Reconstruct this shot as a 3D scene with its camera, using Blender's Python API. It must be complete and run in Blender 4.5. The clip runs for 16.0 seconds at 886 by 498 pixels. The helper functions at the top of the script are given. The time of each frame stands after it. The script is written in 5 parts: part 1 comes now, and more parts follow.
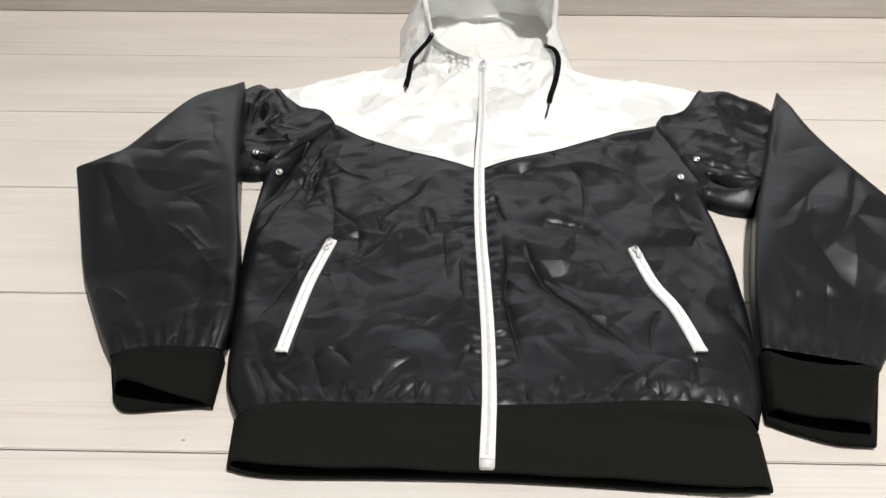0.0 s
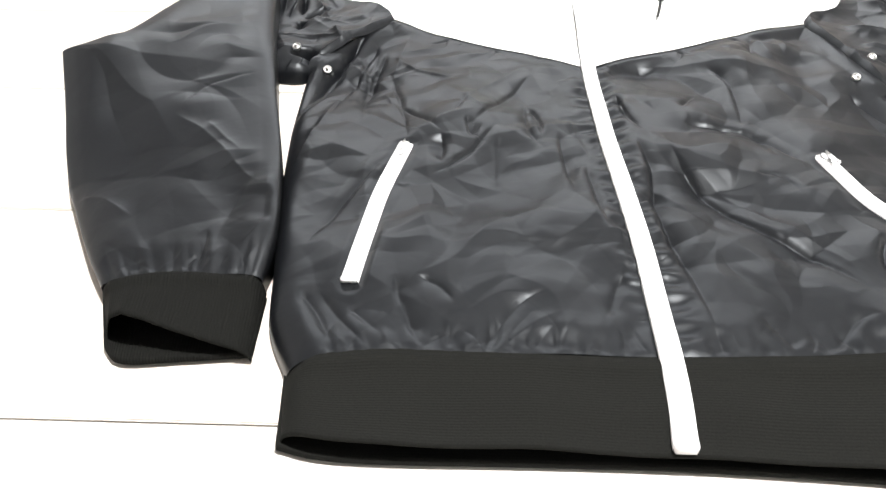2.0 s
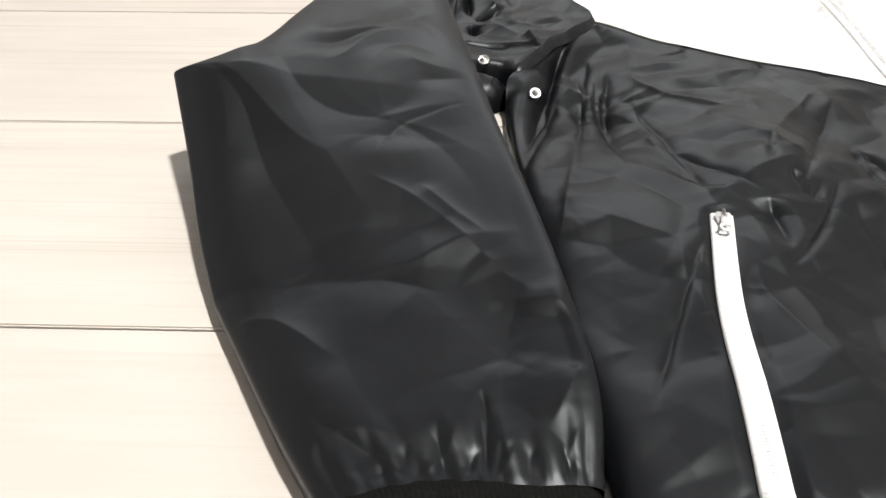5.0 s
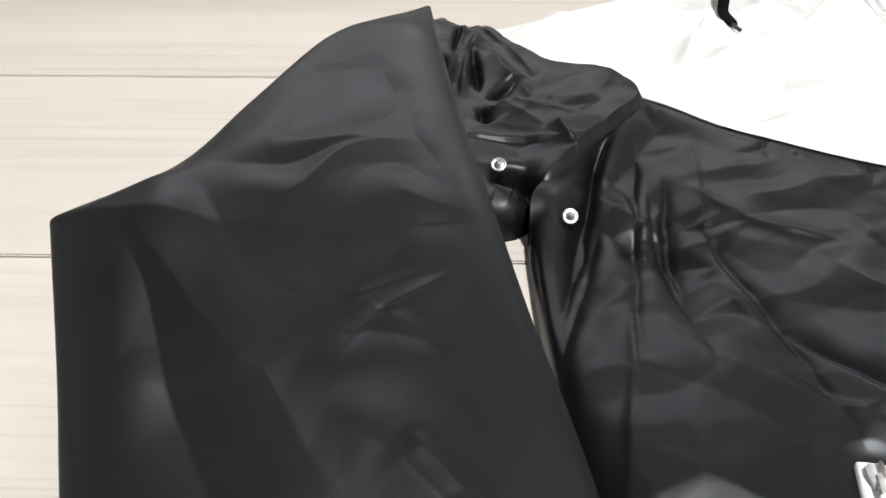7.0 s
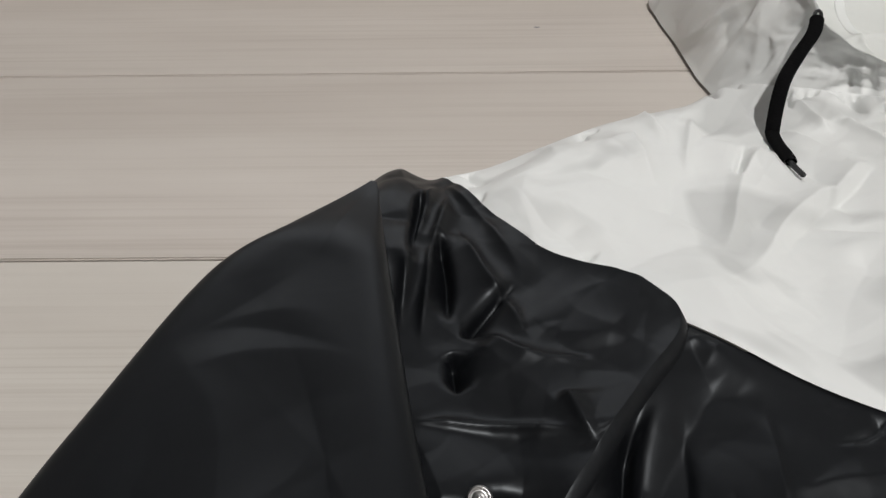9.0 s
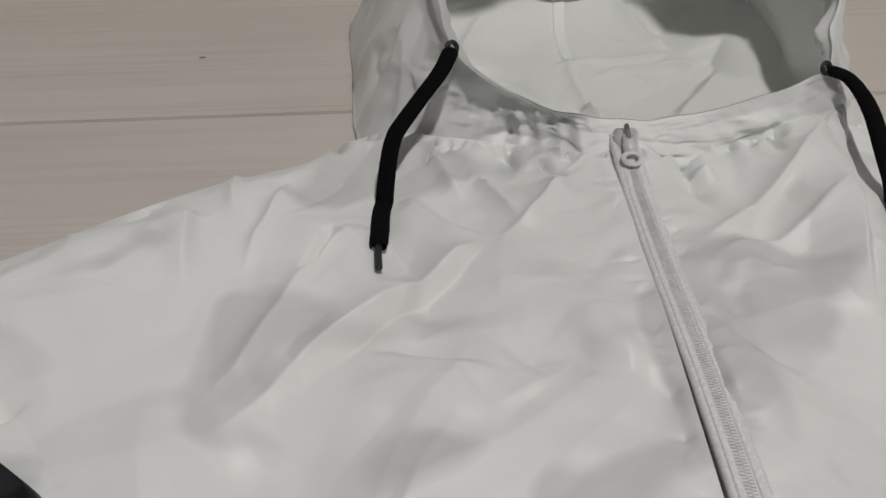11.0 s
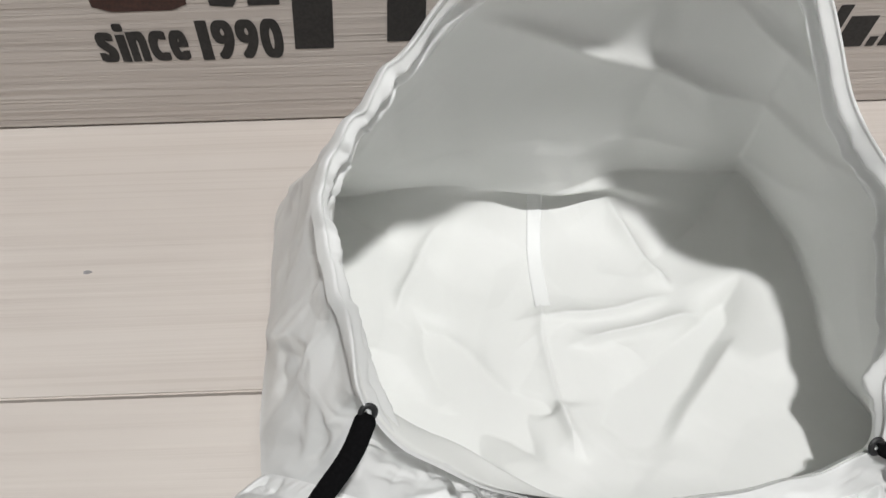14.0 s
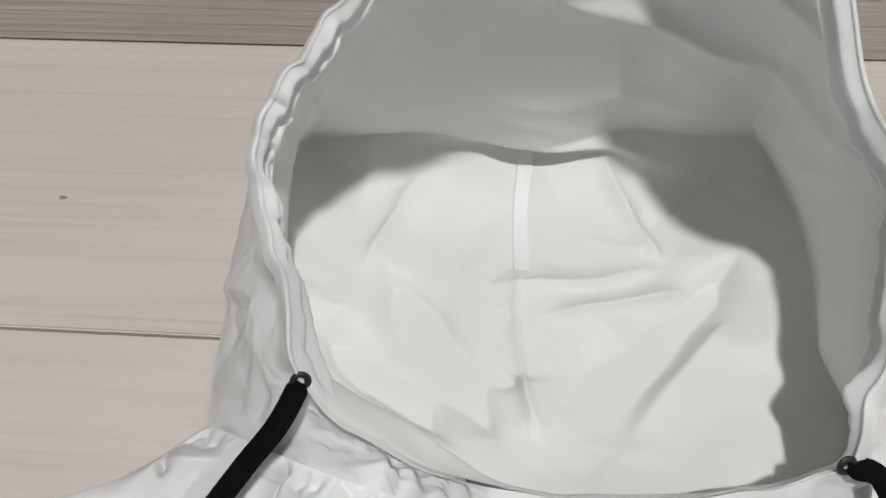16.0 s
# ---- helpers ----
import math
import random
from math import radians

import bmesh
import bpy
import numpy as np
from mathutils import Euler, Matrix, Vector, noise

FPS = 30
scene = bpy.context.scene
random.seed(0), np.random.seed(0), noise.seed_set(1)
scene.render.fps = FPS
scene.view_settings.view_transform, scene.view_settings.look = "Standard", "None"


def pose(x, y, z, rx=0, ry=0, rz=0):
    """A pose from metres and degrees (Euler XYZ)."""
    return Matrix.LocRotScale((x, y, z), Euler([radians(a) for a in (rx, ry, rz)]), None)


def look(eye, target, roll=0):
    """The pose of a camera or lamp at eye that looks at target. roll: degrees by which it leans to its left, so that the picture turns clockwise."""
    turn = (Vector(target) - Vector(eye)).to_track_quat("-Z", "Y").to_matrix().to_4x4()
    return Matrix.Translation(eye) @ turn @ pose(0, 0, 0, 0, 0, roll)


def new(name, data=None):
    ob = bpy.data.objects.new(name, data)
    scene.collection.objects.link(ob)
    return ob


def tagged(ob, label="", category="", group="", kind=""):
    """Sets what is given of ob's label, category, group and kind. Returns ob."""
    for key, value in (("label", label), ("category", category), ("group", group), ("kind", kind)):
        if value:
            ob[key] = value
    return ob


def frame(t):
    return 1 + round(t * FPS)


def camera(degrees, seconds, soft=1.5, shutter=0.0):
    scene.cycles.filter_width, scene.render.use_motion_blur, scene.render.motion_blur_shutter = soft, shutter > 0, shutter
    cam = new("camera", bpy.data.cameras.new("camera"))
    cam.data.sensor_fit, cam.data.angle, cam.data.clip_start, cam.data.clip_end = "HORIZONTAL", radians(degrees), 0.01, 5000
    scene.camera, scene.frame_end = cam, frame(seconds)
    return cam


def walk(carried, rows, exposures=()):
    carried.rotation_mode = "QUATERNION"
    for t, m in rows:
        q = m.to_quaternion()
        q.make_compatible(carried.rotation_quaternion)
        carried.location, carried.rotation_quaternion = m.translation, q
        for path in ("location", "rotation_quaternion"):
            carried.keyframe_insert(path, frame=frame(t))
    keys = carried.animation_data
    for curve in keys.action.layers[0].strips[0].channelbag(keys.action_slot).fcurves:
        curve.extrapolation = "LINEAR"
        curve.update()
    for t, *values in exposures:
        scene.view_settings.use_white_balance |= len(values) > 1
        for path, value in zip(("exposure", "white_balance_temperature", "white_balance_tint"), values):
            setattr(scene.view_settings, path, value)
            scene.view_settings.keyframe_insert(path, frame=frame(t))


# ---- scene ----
cam = camera(58.3, 16.0)
PATH = [
    (0, (-0.018, -0.309, 0.437), (-0.05, 1.289, -0.766), 0.1),
    (0.5, (-0.022, -0.275, 0.382), (-0.053, 1.324, -0.819), 0.3),
    (1, (-0.034, -0.237, 0.33), (-0.067, 1.358, -0.876), 0.3),
    (1.5, (-0.061, -0.216, 0.299), (-0.101, 1.376, -0.911), 0.3),
    (2, (-0.089, -0.196, 0.279), (-0.141, 1.394, -0.933), 0.1),
    (2.5, (-0.136, -0.184, 0.27), (-0.201, 1.403, -0.945), 0.1),
    (3, (-0.172, -0.155, 0.257), (-0.246, 1.432, -0.958), -0.1),
    (3.5, (-0.191, -0.13, 0.244), (-0.262, 1.457, -0.971), -0.1),
    (4, (-0.206, -0.105, 0.229), (-0.27, 1.483, -0.985), -0.1),
    (4.5, (-0.224, -0.059, 0.217), (-0.273, 1.528, -0.999), -0.0),
    (5, (-0.237, -0.021, 0.211), (-0.283, 1.569, -1.001), -0.1),
    (7.5, (-0.24, 0.162, 0.199), (-0.294, 1.731, -1.039), -0.5),
    (8, (-0.241, 0.207, 0.202), (-0.275, 1.768, -1.048), -0.6),
    (8.2, (-0.243, 0.221, 0.207), (-0.273, 1.781, -1.044), -0.6),
    (10.3, (-0.144, 0.357, 0.193), (-0.122, 1.909, -1.068), -1.1),
    (10.5, (-0.119, 0.361, 0.188), (-0.091, 1.923, -1.061), -1.1),
    (11, (-0.067, 0.37, 0.184), (-0.012, 1.915, -1.085), -1.0),
    (11.5, (-0.037, 0.387, 0.178), (0.039, 1.922, -1.102), -1.0),
    (12, (-0.035, 0.423, 0.185), (0.049, 1.937, -1.118), -0.9),
    (12.5, (-0.036, 0.457, 0.205), (0.053, 1.951, -1.121), -0.9),
    (13, (-0.033, 0.489, 0.228), (0.045, 1.953, -1.132), -1.1),
    (13.5, (-0.026, 0.511, 0.236), (0.033, 1.941, -1.161), -1.2),
    (14, (-0.031, 0.534, 0.246), (-0.014, 1.905, -1.21), -1.4),
    (14.5, (-0.031, 0.555, 0.242), (-0.065, 1.876, -1.26), -1.6),
    (15, (-0.027, 0.565, 0.239), (-0.107, 1.84, -1.299), -1.8),
    (15.5, (-0.017, 0.563, 0.244), (-0.122, 1.798, -1.326), -2.0),
    (16, (-0.002, 0.557, 0.241), (-0.123, 1.767, -1.347), -2.2),
]
walk(cam, [(t, look(eye, target, roll)) for t, eye, target, roll in PATH], exposures=[(0, 0.4, 6550, 10), (0.7, 0.55, 6550, 10), (1.5, 1.35, 6450, 10), (2, 1.65, 6450, 10), (2.7, 1.25, 6600, 10), (3.5, 0.85, 6720, 10), (4.5, 0.8, 6660, 10), (7.4, 0.55, 6400, 10), (8, 0.15, 6450, 10), (8.3, -0.05, 6400, 10), (10.3, -0.55, 6480, 10), (11, -0.8, 6480, 10), (11.5, -0.66, 6480, 10), (12.5, -0.3, 6370, 10), (13.5, 0.15, 6290, 10), (14.5, 0.0, 6290, 10), (16, -0.16, 6270, 10)])

# ---- light ----
world = bpy.data.worlds.new("world")
scene.world = world
world.use_nodes = True
world.node_tree.nodes["Background"].inputs[0].default_value = (0.9, 0.95, 1.0, 1)
world.node_tree.nodes["Background"].inputs[1].default_value = 0.02


def lamp_light(x, y, watts, size, colour):
    data = bpy.data.lights.new("unseen_ceiling_bulb", "AREA")
    data.shape, data.size, data.energy, data.color = "DISK", size, watts, colour
    ob = new("unseen_ceiling_bulb", data)
    ob.matrix_world = pose(x, y, 2.36)
    return ob


# first lamp fits the cast shadows; the three far ones are added for nylon sheen
LAMPS = [(0.38, -0.16, 54.0, 0.13), (-1.25, 4.2, 15.0, 1.0), (0.0, 4.2, 15.0, 1.0), (1.25, 4.2, 15.0, 1.0)]
for lx, ly, watts, size in LAMPS:
    lamp_light(lx, ly, watts, size, (1.0, 0.975, 0.94) if size < 0.5 else (0.96, 0.98, 1.0))

# ---- small helpers ----


def part(name, me, material, parent, label=""):
    """One mesh object under a thing or a part."""
    ob = new(name, me)
    ob.data.materials.append(material)
    ob.parent = parent
    if label:
        ob["label"] = label
    return ob


def curve(pts, n):
    """n points evenly spaced along a smooth line through pts."""
    p = np.array(pts, float)
    q = np.vstack([2 * p[0] - p[1], p, 2 * p[-1] - p[-2]])
    out = []
    for i in range(len(p) - 1):
        a, b, c, d = q[i], q[i + 1], q[i + 2], q[i + 3]
        for t in np.linspace(0, 1, 24, endpoint=False):
            out.append(0.5 * (2 * b + (c - a) * t + (2 * a - 5 * b + 4 * c - d) * t * t + (3 * b - a - 3 * c + d) * t ** 3))
    out.append(p[-1])
    out = np.array(out)
    s = np.r_[0, np.cumsum(np.linalg.norm(np.diff(out, axis=0), axis=1))]
    w = np.linspace(0, s[-1], n)
    return np.stack([np.interp(w, s, out[:, k]) for k in range(p.shape[1])], 1)


def coons(bottom, top, left, right):
    """A patch between four lines: bottom and top run from left to right, left and right run upwards."""
    nu, nv = len(bottom), len(left)
    u, v = np.linspace(0, 1, nu)[None, :, None], np.linspace(0, 1, nv)[:, None, None]
    ruled = (1 - v) * bottom[None] + v * top[None] + (1 - u) * left[:, None] + u * right[:, None]
    corner = (1 - u) * (1 - v) * bottom[0] + u * (1 - v) * bottom[-1] + (1 - u) * v * top[0] + u * v * top[-1]
    return ruled - corner


def sheet(P, uv=None, wrap=False):
    """A mesh from a grid of places P[row, column, xyz], with a UV map in metres."""
    nv, nu = P.shape[:2]
    idx = np.arange(nv * nu).reshape(nv, nu)
    if wrap:
        idx = np.hstack([idx, idx[:, :1]])
    a, b, c, d = idx[:-1, :-1], idx[:-1, 1:], idx[1:, 1:], idx[1:, :-1]
    faces = np.stack([a, b, c, d], -1).reshape(-1, 4)
    me = bpy.data.meshes.new("sheet")
    me.vertices.add(nv * nu)
    me.vertices.foreach_set("co", P.reshape(-1).astype(np.float32))
    me.loops.add(faces.size)
    me.loops.foreach_set("vertex_index", faces.reshape(-1).astype(np.int32))
    me.polygons.add(len(faces))
    me.polygons.foreach_set("loop_start", np.arange(0, faces.size, 4, dtype=np.int32))
    me.polygons.foreach_set("use_smooth", np.ones(len(faces), dtype=bool))
    if uv is None:
        du = np.r_[0, np.cumsum(np.linalg.norm(np.diff(P[nv // 2], axis=0), axis=1))]
        dv = np.r_[0, np.cumsum(np.linalg.norm(np.diff(P[:, nu // 2], axis=0), axis=1))]
        uv = np.stack(np.broadcast_arrays(du[None, :], dv[:, None]), -1)
    layer = me.uv_layers.new(name="cloth")
    flat = uv.reshape(-1, 2)[faces.reshape(-1)]
    layer.data.foreach_set("uv", flat.reshape(-1).astype(np.float32))
    me.update(calc_edges=True)
    me.validate()
    return me


def mesh_of(bm, smooth=True):
    me = bpy.data.meshes.new("piece")
    bmesh.ops.recalc_face_normals(bm, faces=bm.faces)
    bm.to_mesh(me)
    bm.free()
    if smooth:
        me.polygons.foreach_set("use_smooth", np.ones(len(me.polygons), dtype=bool))
    return me


TABLE = np.random.RandomState(7).permutation(256)
TABLE = np.r_[TABLE, TABLE]
ANGLE = np.random.RandomState(8).rand(256) * 2 * np.pi


def grain(x, y, seed=0):
    """Smooth noise from about -0.7 to 0.7."""
    x, y = np.asarray(x, float) + 17.3 * seed, np.asarray(y, float) - 9.1 * seed
    xi, yi = np.floor(x).astype(int), np.floor(y).astype(int)
    xf, yf = x - xi, y - yi
    u, v = xf ** 3 * (xf * (6 * xf - 15) + 10), yf ** 3 * (yf * (6 * yf - 15) + 10)

    def corner(i, j):
        a = ANGLE[TABLE[(TABLE[(xi + i) & 255] + yi + j) & 255]]
        return np.cos(a) * (xf - i) + np.sin(a) * (yf - j)

    low = corner(0, 0) * (1 - u) + corner(1, 0) * u
    high = corner(0, 1) * (1 - u) + corner(1, 1) * u
    return low * (1 - v) + high * v


def ease(d, w):
    """0 at d <= 0 rising to 1 at d >= w, like a rounded edge."""
    t = np.clip(d / w, 0, 1)
    return np.sqrt(np.clip(1 - (1 - t) ** 2, 0, 1))


def smooth(a, b, x):
    t = np.clip((x - a) / (b - a), 0, 1)
    return t * t * (3 - 2 * t)


def folds(x, y, rows):
    """Sum of creases, each (x0, y0, x1, y1, width, height) in millimetres: sharp crests or valleys along a short line, steeper on one side."""
    z = np.zeros_like(x)
    for k, (x0, y0, x1, y1, w, h) in enumerate(rows):
        x0, y0, x1, y1, w, h = (v / 1000 for v in (x0, y0, x1, y1, w, h))
        lx, ly = x1 - x0, y1 - y0
        n = math.hypot(lx, ly)
        s = ((x - x0) * lx + (y - y0) * ly) / n / n
        d = ((x - x0) * -ly + (y - y0) * lx) / n
        d = d + 0.04 * n * np.sin(s * 3.3 + k) + 0.0012 * grain(x * 45, y * 45, k % 7)
        flip = 1 if (-0.35 * ly - 0.9 * lx) * h > 0 else -1
        wide = np.where(d * flip > 0, 2.1, 0.50) * w * (0.7 + 0.6 * np.clip(s, 0, 1))
        body = smooth(-0.12, 0.30, s) * (1 - smooth(0.60, 1.15, s))
        round_off = 0.0006
        z += (0.6 if h > 0 else 0.27) * h * body * np.exp(-(np.sqrt(d * d + round_off ** 2) - round_off) / wide)
    return z


def scatter(seed, count, box_mm, along, spread, length=(25, 75), width=(4, 9), height=(1.0, 2.6)):
    """Random creases inside a box (x0, x1, y0, y1), mostly along a direction (degrees)."""
    rs = random.Random(seed)
    rows = []
    for _ in range(count):
        x, y = rs.uniform(box_mm[0], box_mm[1]), rs.uniform(box_mm[2], box_mm[3])
        a, n = radians(along + rs.uniform(-spread, spread)), rs.uniform(*length) / 2
        w, h = rs.uniform(*width), rs.uniform(*height) * (1 if rs.random() < 0.65 else -1)
        rows.append((x - n * math.cos(a), y - n * math.sin(a), x + n * math.cos(a), y + n * math.sin(a), w, h))
    return rows


def crisp(x, y, rows, seed=0):
    """Sharp creases along bent lines, each (width, height, place, place, ...) in millimetres: one flank steeper, fading out at both ends."""
    z = np.zeros_like(x)
    for k, (w, h, *places) in enumerate(rows):
        w, h = (w / 1000, h / 1000) if h > 0 or w >= 10 else (0.62 * w / 1000, 1.35 * h / 1000)
        line = curve(np.array(places) / 1000, 3 + 5 * (len(places) - 1))
        reach = 10 * w
        near = (x > line[:, 0].min() - reach) & (x < line[:, 0].max() + reach) & (y > line[:, 1].min() - reach) & (y < line[:, 1].max() + reach)
        if not near.any():
            continue
        px, py = x[near], y[near]
        px, py = px + 0.0010 * grain(px * 50, py * 50, k % 9 + seed), py + 0.0010 * grain(px * 50, py * 50, k % 9 + seed + 3)
        best, side, along = np.full(px.shape, 1e9), np.zeros_like(px), np.zeros_like(px)
        steps = len(line) - 1
        for i in range(steps):
            lx, ly = line[i + 1] - line[i]
            n = math.hypot(lx, ly) + 1e-9
            t = ((px - line[i, 0]) * lx + (py - line[i, 1]) * ly) / n / n
            c = np.clip(t, 0, 1)
            d2 = (px - line[i, 0] - c * lx) ** 2 + (py - line[i, 1] - c * ly) ** 2
            hit = d2 < best
            best = np.where(hit, d2, best)
            side = np.where(hit, np.sign((px - line[i, 0]) * -ly + (py - line[i, 1]) * lx), side)
            along = np.where(hit, (i + c) / steps, along)
        d = np.sqrt(best)
        body = smooth(0.0, 0.22, along) * (1 - smooth(0.62, 1.0, along))
        wide = np.where(side * (1 if k % 2 else -1) > 0, 1.25, 0.55) * w * (0.55 + 0.45 * body)
        z[near] += h * body * (np.exp(-(d / w / 1.2) ** 2) if w >= 0.010 else np.exp(-(np.sqrt(d * d + 4e-7) - 6.3e-4) / wide))
    return z


def gathers(seed, line, count, length, lean=25.0, width=(1.6, 3.2), height=(1.2, 3.0), up=1):
    """Short creases that run away from a gathered seam."""
    rs = random.Random(seed)
    p = curve(line, 200)
    rows = []
    for _ in range(count):
        i = rs.randrange(2, 197)
        t = p[i + 1] - p[i - 1]
        t = t / np.linalg.norm(t)
        n = np.array([-t[1], t[0]]) * up
        a, size = radians(rs.gauss(0, lean)), rs.uniform(*length) * rs.uniform(0.4, 1.0)
        n = np.array([n[0] * math.cos(a) - n[1] * math.sin(a), n[0] * math.sin(a) + n[1] * math.cos(a)])
        b = radians(rs.gauss(0, 18))
        m = np.array([n[0] * math.cos(b) - n[1] * math.sin(b), n[0] * math.sin(b) + n[1] * math.cos(b)])
        foot = p[i] * 1000 - n * size * 0.25
        q = foot + n * size * 0.6
        rows.append((rs.uniform(*width), rs.uniform(*height) * (-1 if rs.random() < 0.65 else 1), tuple(foot), tuple(q), tuple(q + m * size * 0.5)))
    return rows


def facets(x, y, seed, size, height, along=60.0, stretch=2.3, share=0.6):
    """Crushed cloth: flat facets that meet at sharp bent ridges, longer along a direction (degrees), lower in quiet patches."""
    z = np.zeros_like(x)
    for k, (scale, tall, turn_by) in enumerate(((1.0, 1.0, 0.0), (0.62, 0.50, 63.0), (0.34, 0.20, -38.0))):
        a = radians(along + turn_by)
        c, n, step = math.cos(a), math.sin(a), size * scale
        wx = x + 0.75 * step * grain(x / step * 0.45, y / step * 0.45, seed + 5 * k)
        wy = y + 0.75 * step * grain(x / step * 0.45, y / step * 0.45, seed + 5 * k + 1)
        u, v = (wx * c + wy * n) / step / stretch + 40.5, (-wx * n + wy * c) / step + 40.5
        i, j = np.floor(u).astype(int), np.floor(v).astype(int)
        fu, fv = u - i, v - j

        def pick(di, dj, extra=0):
            return TABLE[(TABLE[(i + di + 37 * seed) & 255] + j + dj + 11 * k + extra) & 255] / 127.5 - 1

        h00, h10, h01, h11 = pick(0, 0), pick(1, 0), pick(0, 1), pick(1, 1)
        lower = np.where(fu > fv, h00 + fu * (h10 - h00) + fv * (h11 - h10), h00 + fv * (h01 - h00) + fu * (h11 - h01))
        upper = np.where(fu + fv < 1, h00 + fu * (h10 - h00) + fv * (h01 - h00), h11 + (1 - fu) * (h01 - h11) + (1 - fv) * (h10 - h11))
        where = (1 - share) + share * 1.6 * smooth(-0.25, 0.25, grain(x / step * 0.3, y / step * 0.3, seed + 5 * k + 3))
        z += tall * where * np.where(pick(0, 0, 57) > 0, lower, upper)
    return height * z


def soften(z, times):
    """Rounds the sharpest edges of a grid of heights."""
    for _ in range(times):
        p = np.pad(z, 1, mode="edge")
        z = 0.5 * z + 0.125 * (p[:-2, 1:-1] + p[2:, 1:-1] + p[1:-1, :-2] + p[1:-1, 2:])
    return z


def outline_distance(x, y, line):
    """Distance of places to a line of points."""
    best = np.full(x.shape, 1e9)
    for (ax, ay), (bx, by) in zip(line[:-1], line[1:]):
        lx, ly = bx - ax, by - ay
        t = np.clip(((x - ax) * lx + (y - ay) * ly) / max(lx * lx + ly * ly, 1e-12), 0, 1)
        best = np.minimum(best, (x - ax - t * lx) ** 2 + (y - ay - t * ly) ** 2)
    return np.sqrt(best)


def finer(D):
    """Twice the steps both ways, smoothly."""
    for axis in (0, 1):
        D = np.moveaxis(D, axis, 0)
        pad = np.concatenate([2 * D[:1] - D[1:2], D, 2 * D[-1:] - D[-2:-1]])
        mid = (-pad[:-3] + 9 * pad[1:-2] + 9 * pad[2:-1] - pad[3:]) / 16
        out = np.empty((2 * len(D) - 1, *D.shape[1:]))
        out[::2], out[1::2] = D, mid
        D = np.moveaxis(out, 0, axis)
    return D


def pull(P, a, b, rest, k, w, push_only=False):
    d = P[b] - P[a]
    n = np.sqrt((d * d).sum(-1)) + 1e-9
    c = k * (n - rest) / n / np.maximum(w[a] + w[b], 1e-6)
    if push_only:
        c = np.minimum(c, 0)
    move = c[..., None] * d
    P[a] += move * w[a][..., None]
    P[b] -= move * w[b][..., None]


def normals(T):
    a, b = np.gradient(T, axis=1), np.gradient(T, axis=0)
    n = np.cross(a, b)
    return n / (np.linalg.norm(n, axis=-1, keepdims=True) + 1e-12)


def drape(P0, grow_u, grow_v, push, sink=0.004, rounds=(160, 60, 20), stiff=(0.7, 0.5, 0.3), pins="uUvV", high=0.03, hold=0.03, face=1, weight=0.0):
    """Loose cloth laid over the grid P0: it is longer than its place by grow_u and grow_v, so it buckles, starting from push."""
    D = None
    for step, count, kb in zip((4, 2, 1), rounds, stiff):
        T, gu, gv = P0[::step, ::step], grow_u[::step, ::step], grow_v[::step, ::step]
        N = normals(T) * face
        if D is None:
            D = N * push[::step, ::step][..., None]
        else:
            D = finer(D)
        w = np.ones(T.shape[:2])
        if "v" in pins:
            w[0] = 0
        if "V" in pins:
            w[-1] = 0
        if "u" in pins:
            w[:, 0] = 0
        if "U" in pins:
            w[:, -1] = 0
        P = T + D * w[..., None]
        nv, nu = w.shape
        jobs = []
        for ax, g in ((1, gu), (0, gv)):
            n = T.shape[ax]

            def cut(s, ax=ax):
                return (slice(None), s) if ax else (s, slice(None))

            for p in (0, 1):
                k = (n - p) // 2
                a, b = cut(slice(p, p + 2 * k, 2)), cut(slice(p + 1, p + 1 + 2 * k, 2))
                jobs.append((a, b, np.linalg.norm(T[b] - T[a], axis=-1) * (1 + (g[a] + g[b]) / 2), 0.9, False))
            for p in range(4):
                k = len(range(p + 2, n, 4))
                a, b = cut(slice(p, p + 4 * k - 3 if k else p, 4)), cut(slice(p + 2, p + 2 + 4 * k - 3 if k else p + 2, 4))
                jobs.append((a, b, np.linalg.norm(T[b] - T[a], axis=-1) * (1 + (g[a] + g[b]) / 2), kb, True))
        for p in (0, 1):
            k = (nu - p) // 2
            left, right = slice(p, p + 2 * k, 2), slice(p + 1, p + 1 + 2 * k, 2)
            for va, vb in ((slice(0, nv - 1), slice(1, nv)), (slice(1, nv), slice(0, nv - 1))):
                a, b = (va, left), (vb, right)
                gg = (gu[a] + gv[a]) / 2
                jobs.append((a, b, np.linalg.norm(T[b] - T[a], axis=-1) * (1 + gg), 0.25, False))
        for _ in range(count):
            for a, b, rest, k, only in jobs:
                pull(P, a, b, rest, k, w, only)
            P[..., 2] -= weight * step * w
            D = P - T
            up = (D * N).sum(-1, keepdims=True)
            P = T + (D - up * N) * (1 - hold) + N * np.clip(up, -sink, high)
        D = P - T
    return P0 + D


# ---- materials ----


def shader(name):
    m = bpy.data.materials.new(name)
    m.use_nodes = True
    n, l = m.node_tree.nodes, m.node_tree.links
    return m, n, l, n["Principled BSDF"]


def add(n, kind, **values):
    node = n.new(kind)
    for key, value in values.items():
        if key in node.inputs:
            node.inputs[key].default_value = value
    return node


def mapped(n, l, source, scale, rot=(0, 0, 0)):
    tc = n.new("ShaderNodeTexCoord")
    mp = n.new("ShaderNodeMapping")
    mp.inputs["Scale"].default_value = scale
    mp.inputs["Rotation"].default_value = rot
    l.new(tc.outputs[source], mp.inputs[0])
    return mp.outputs[0]


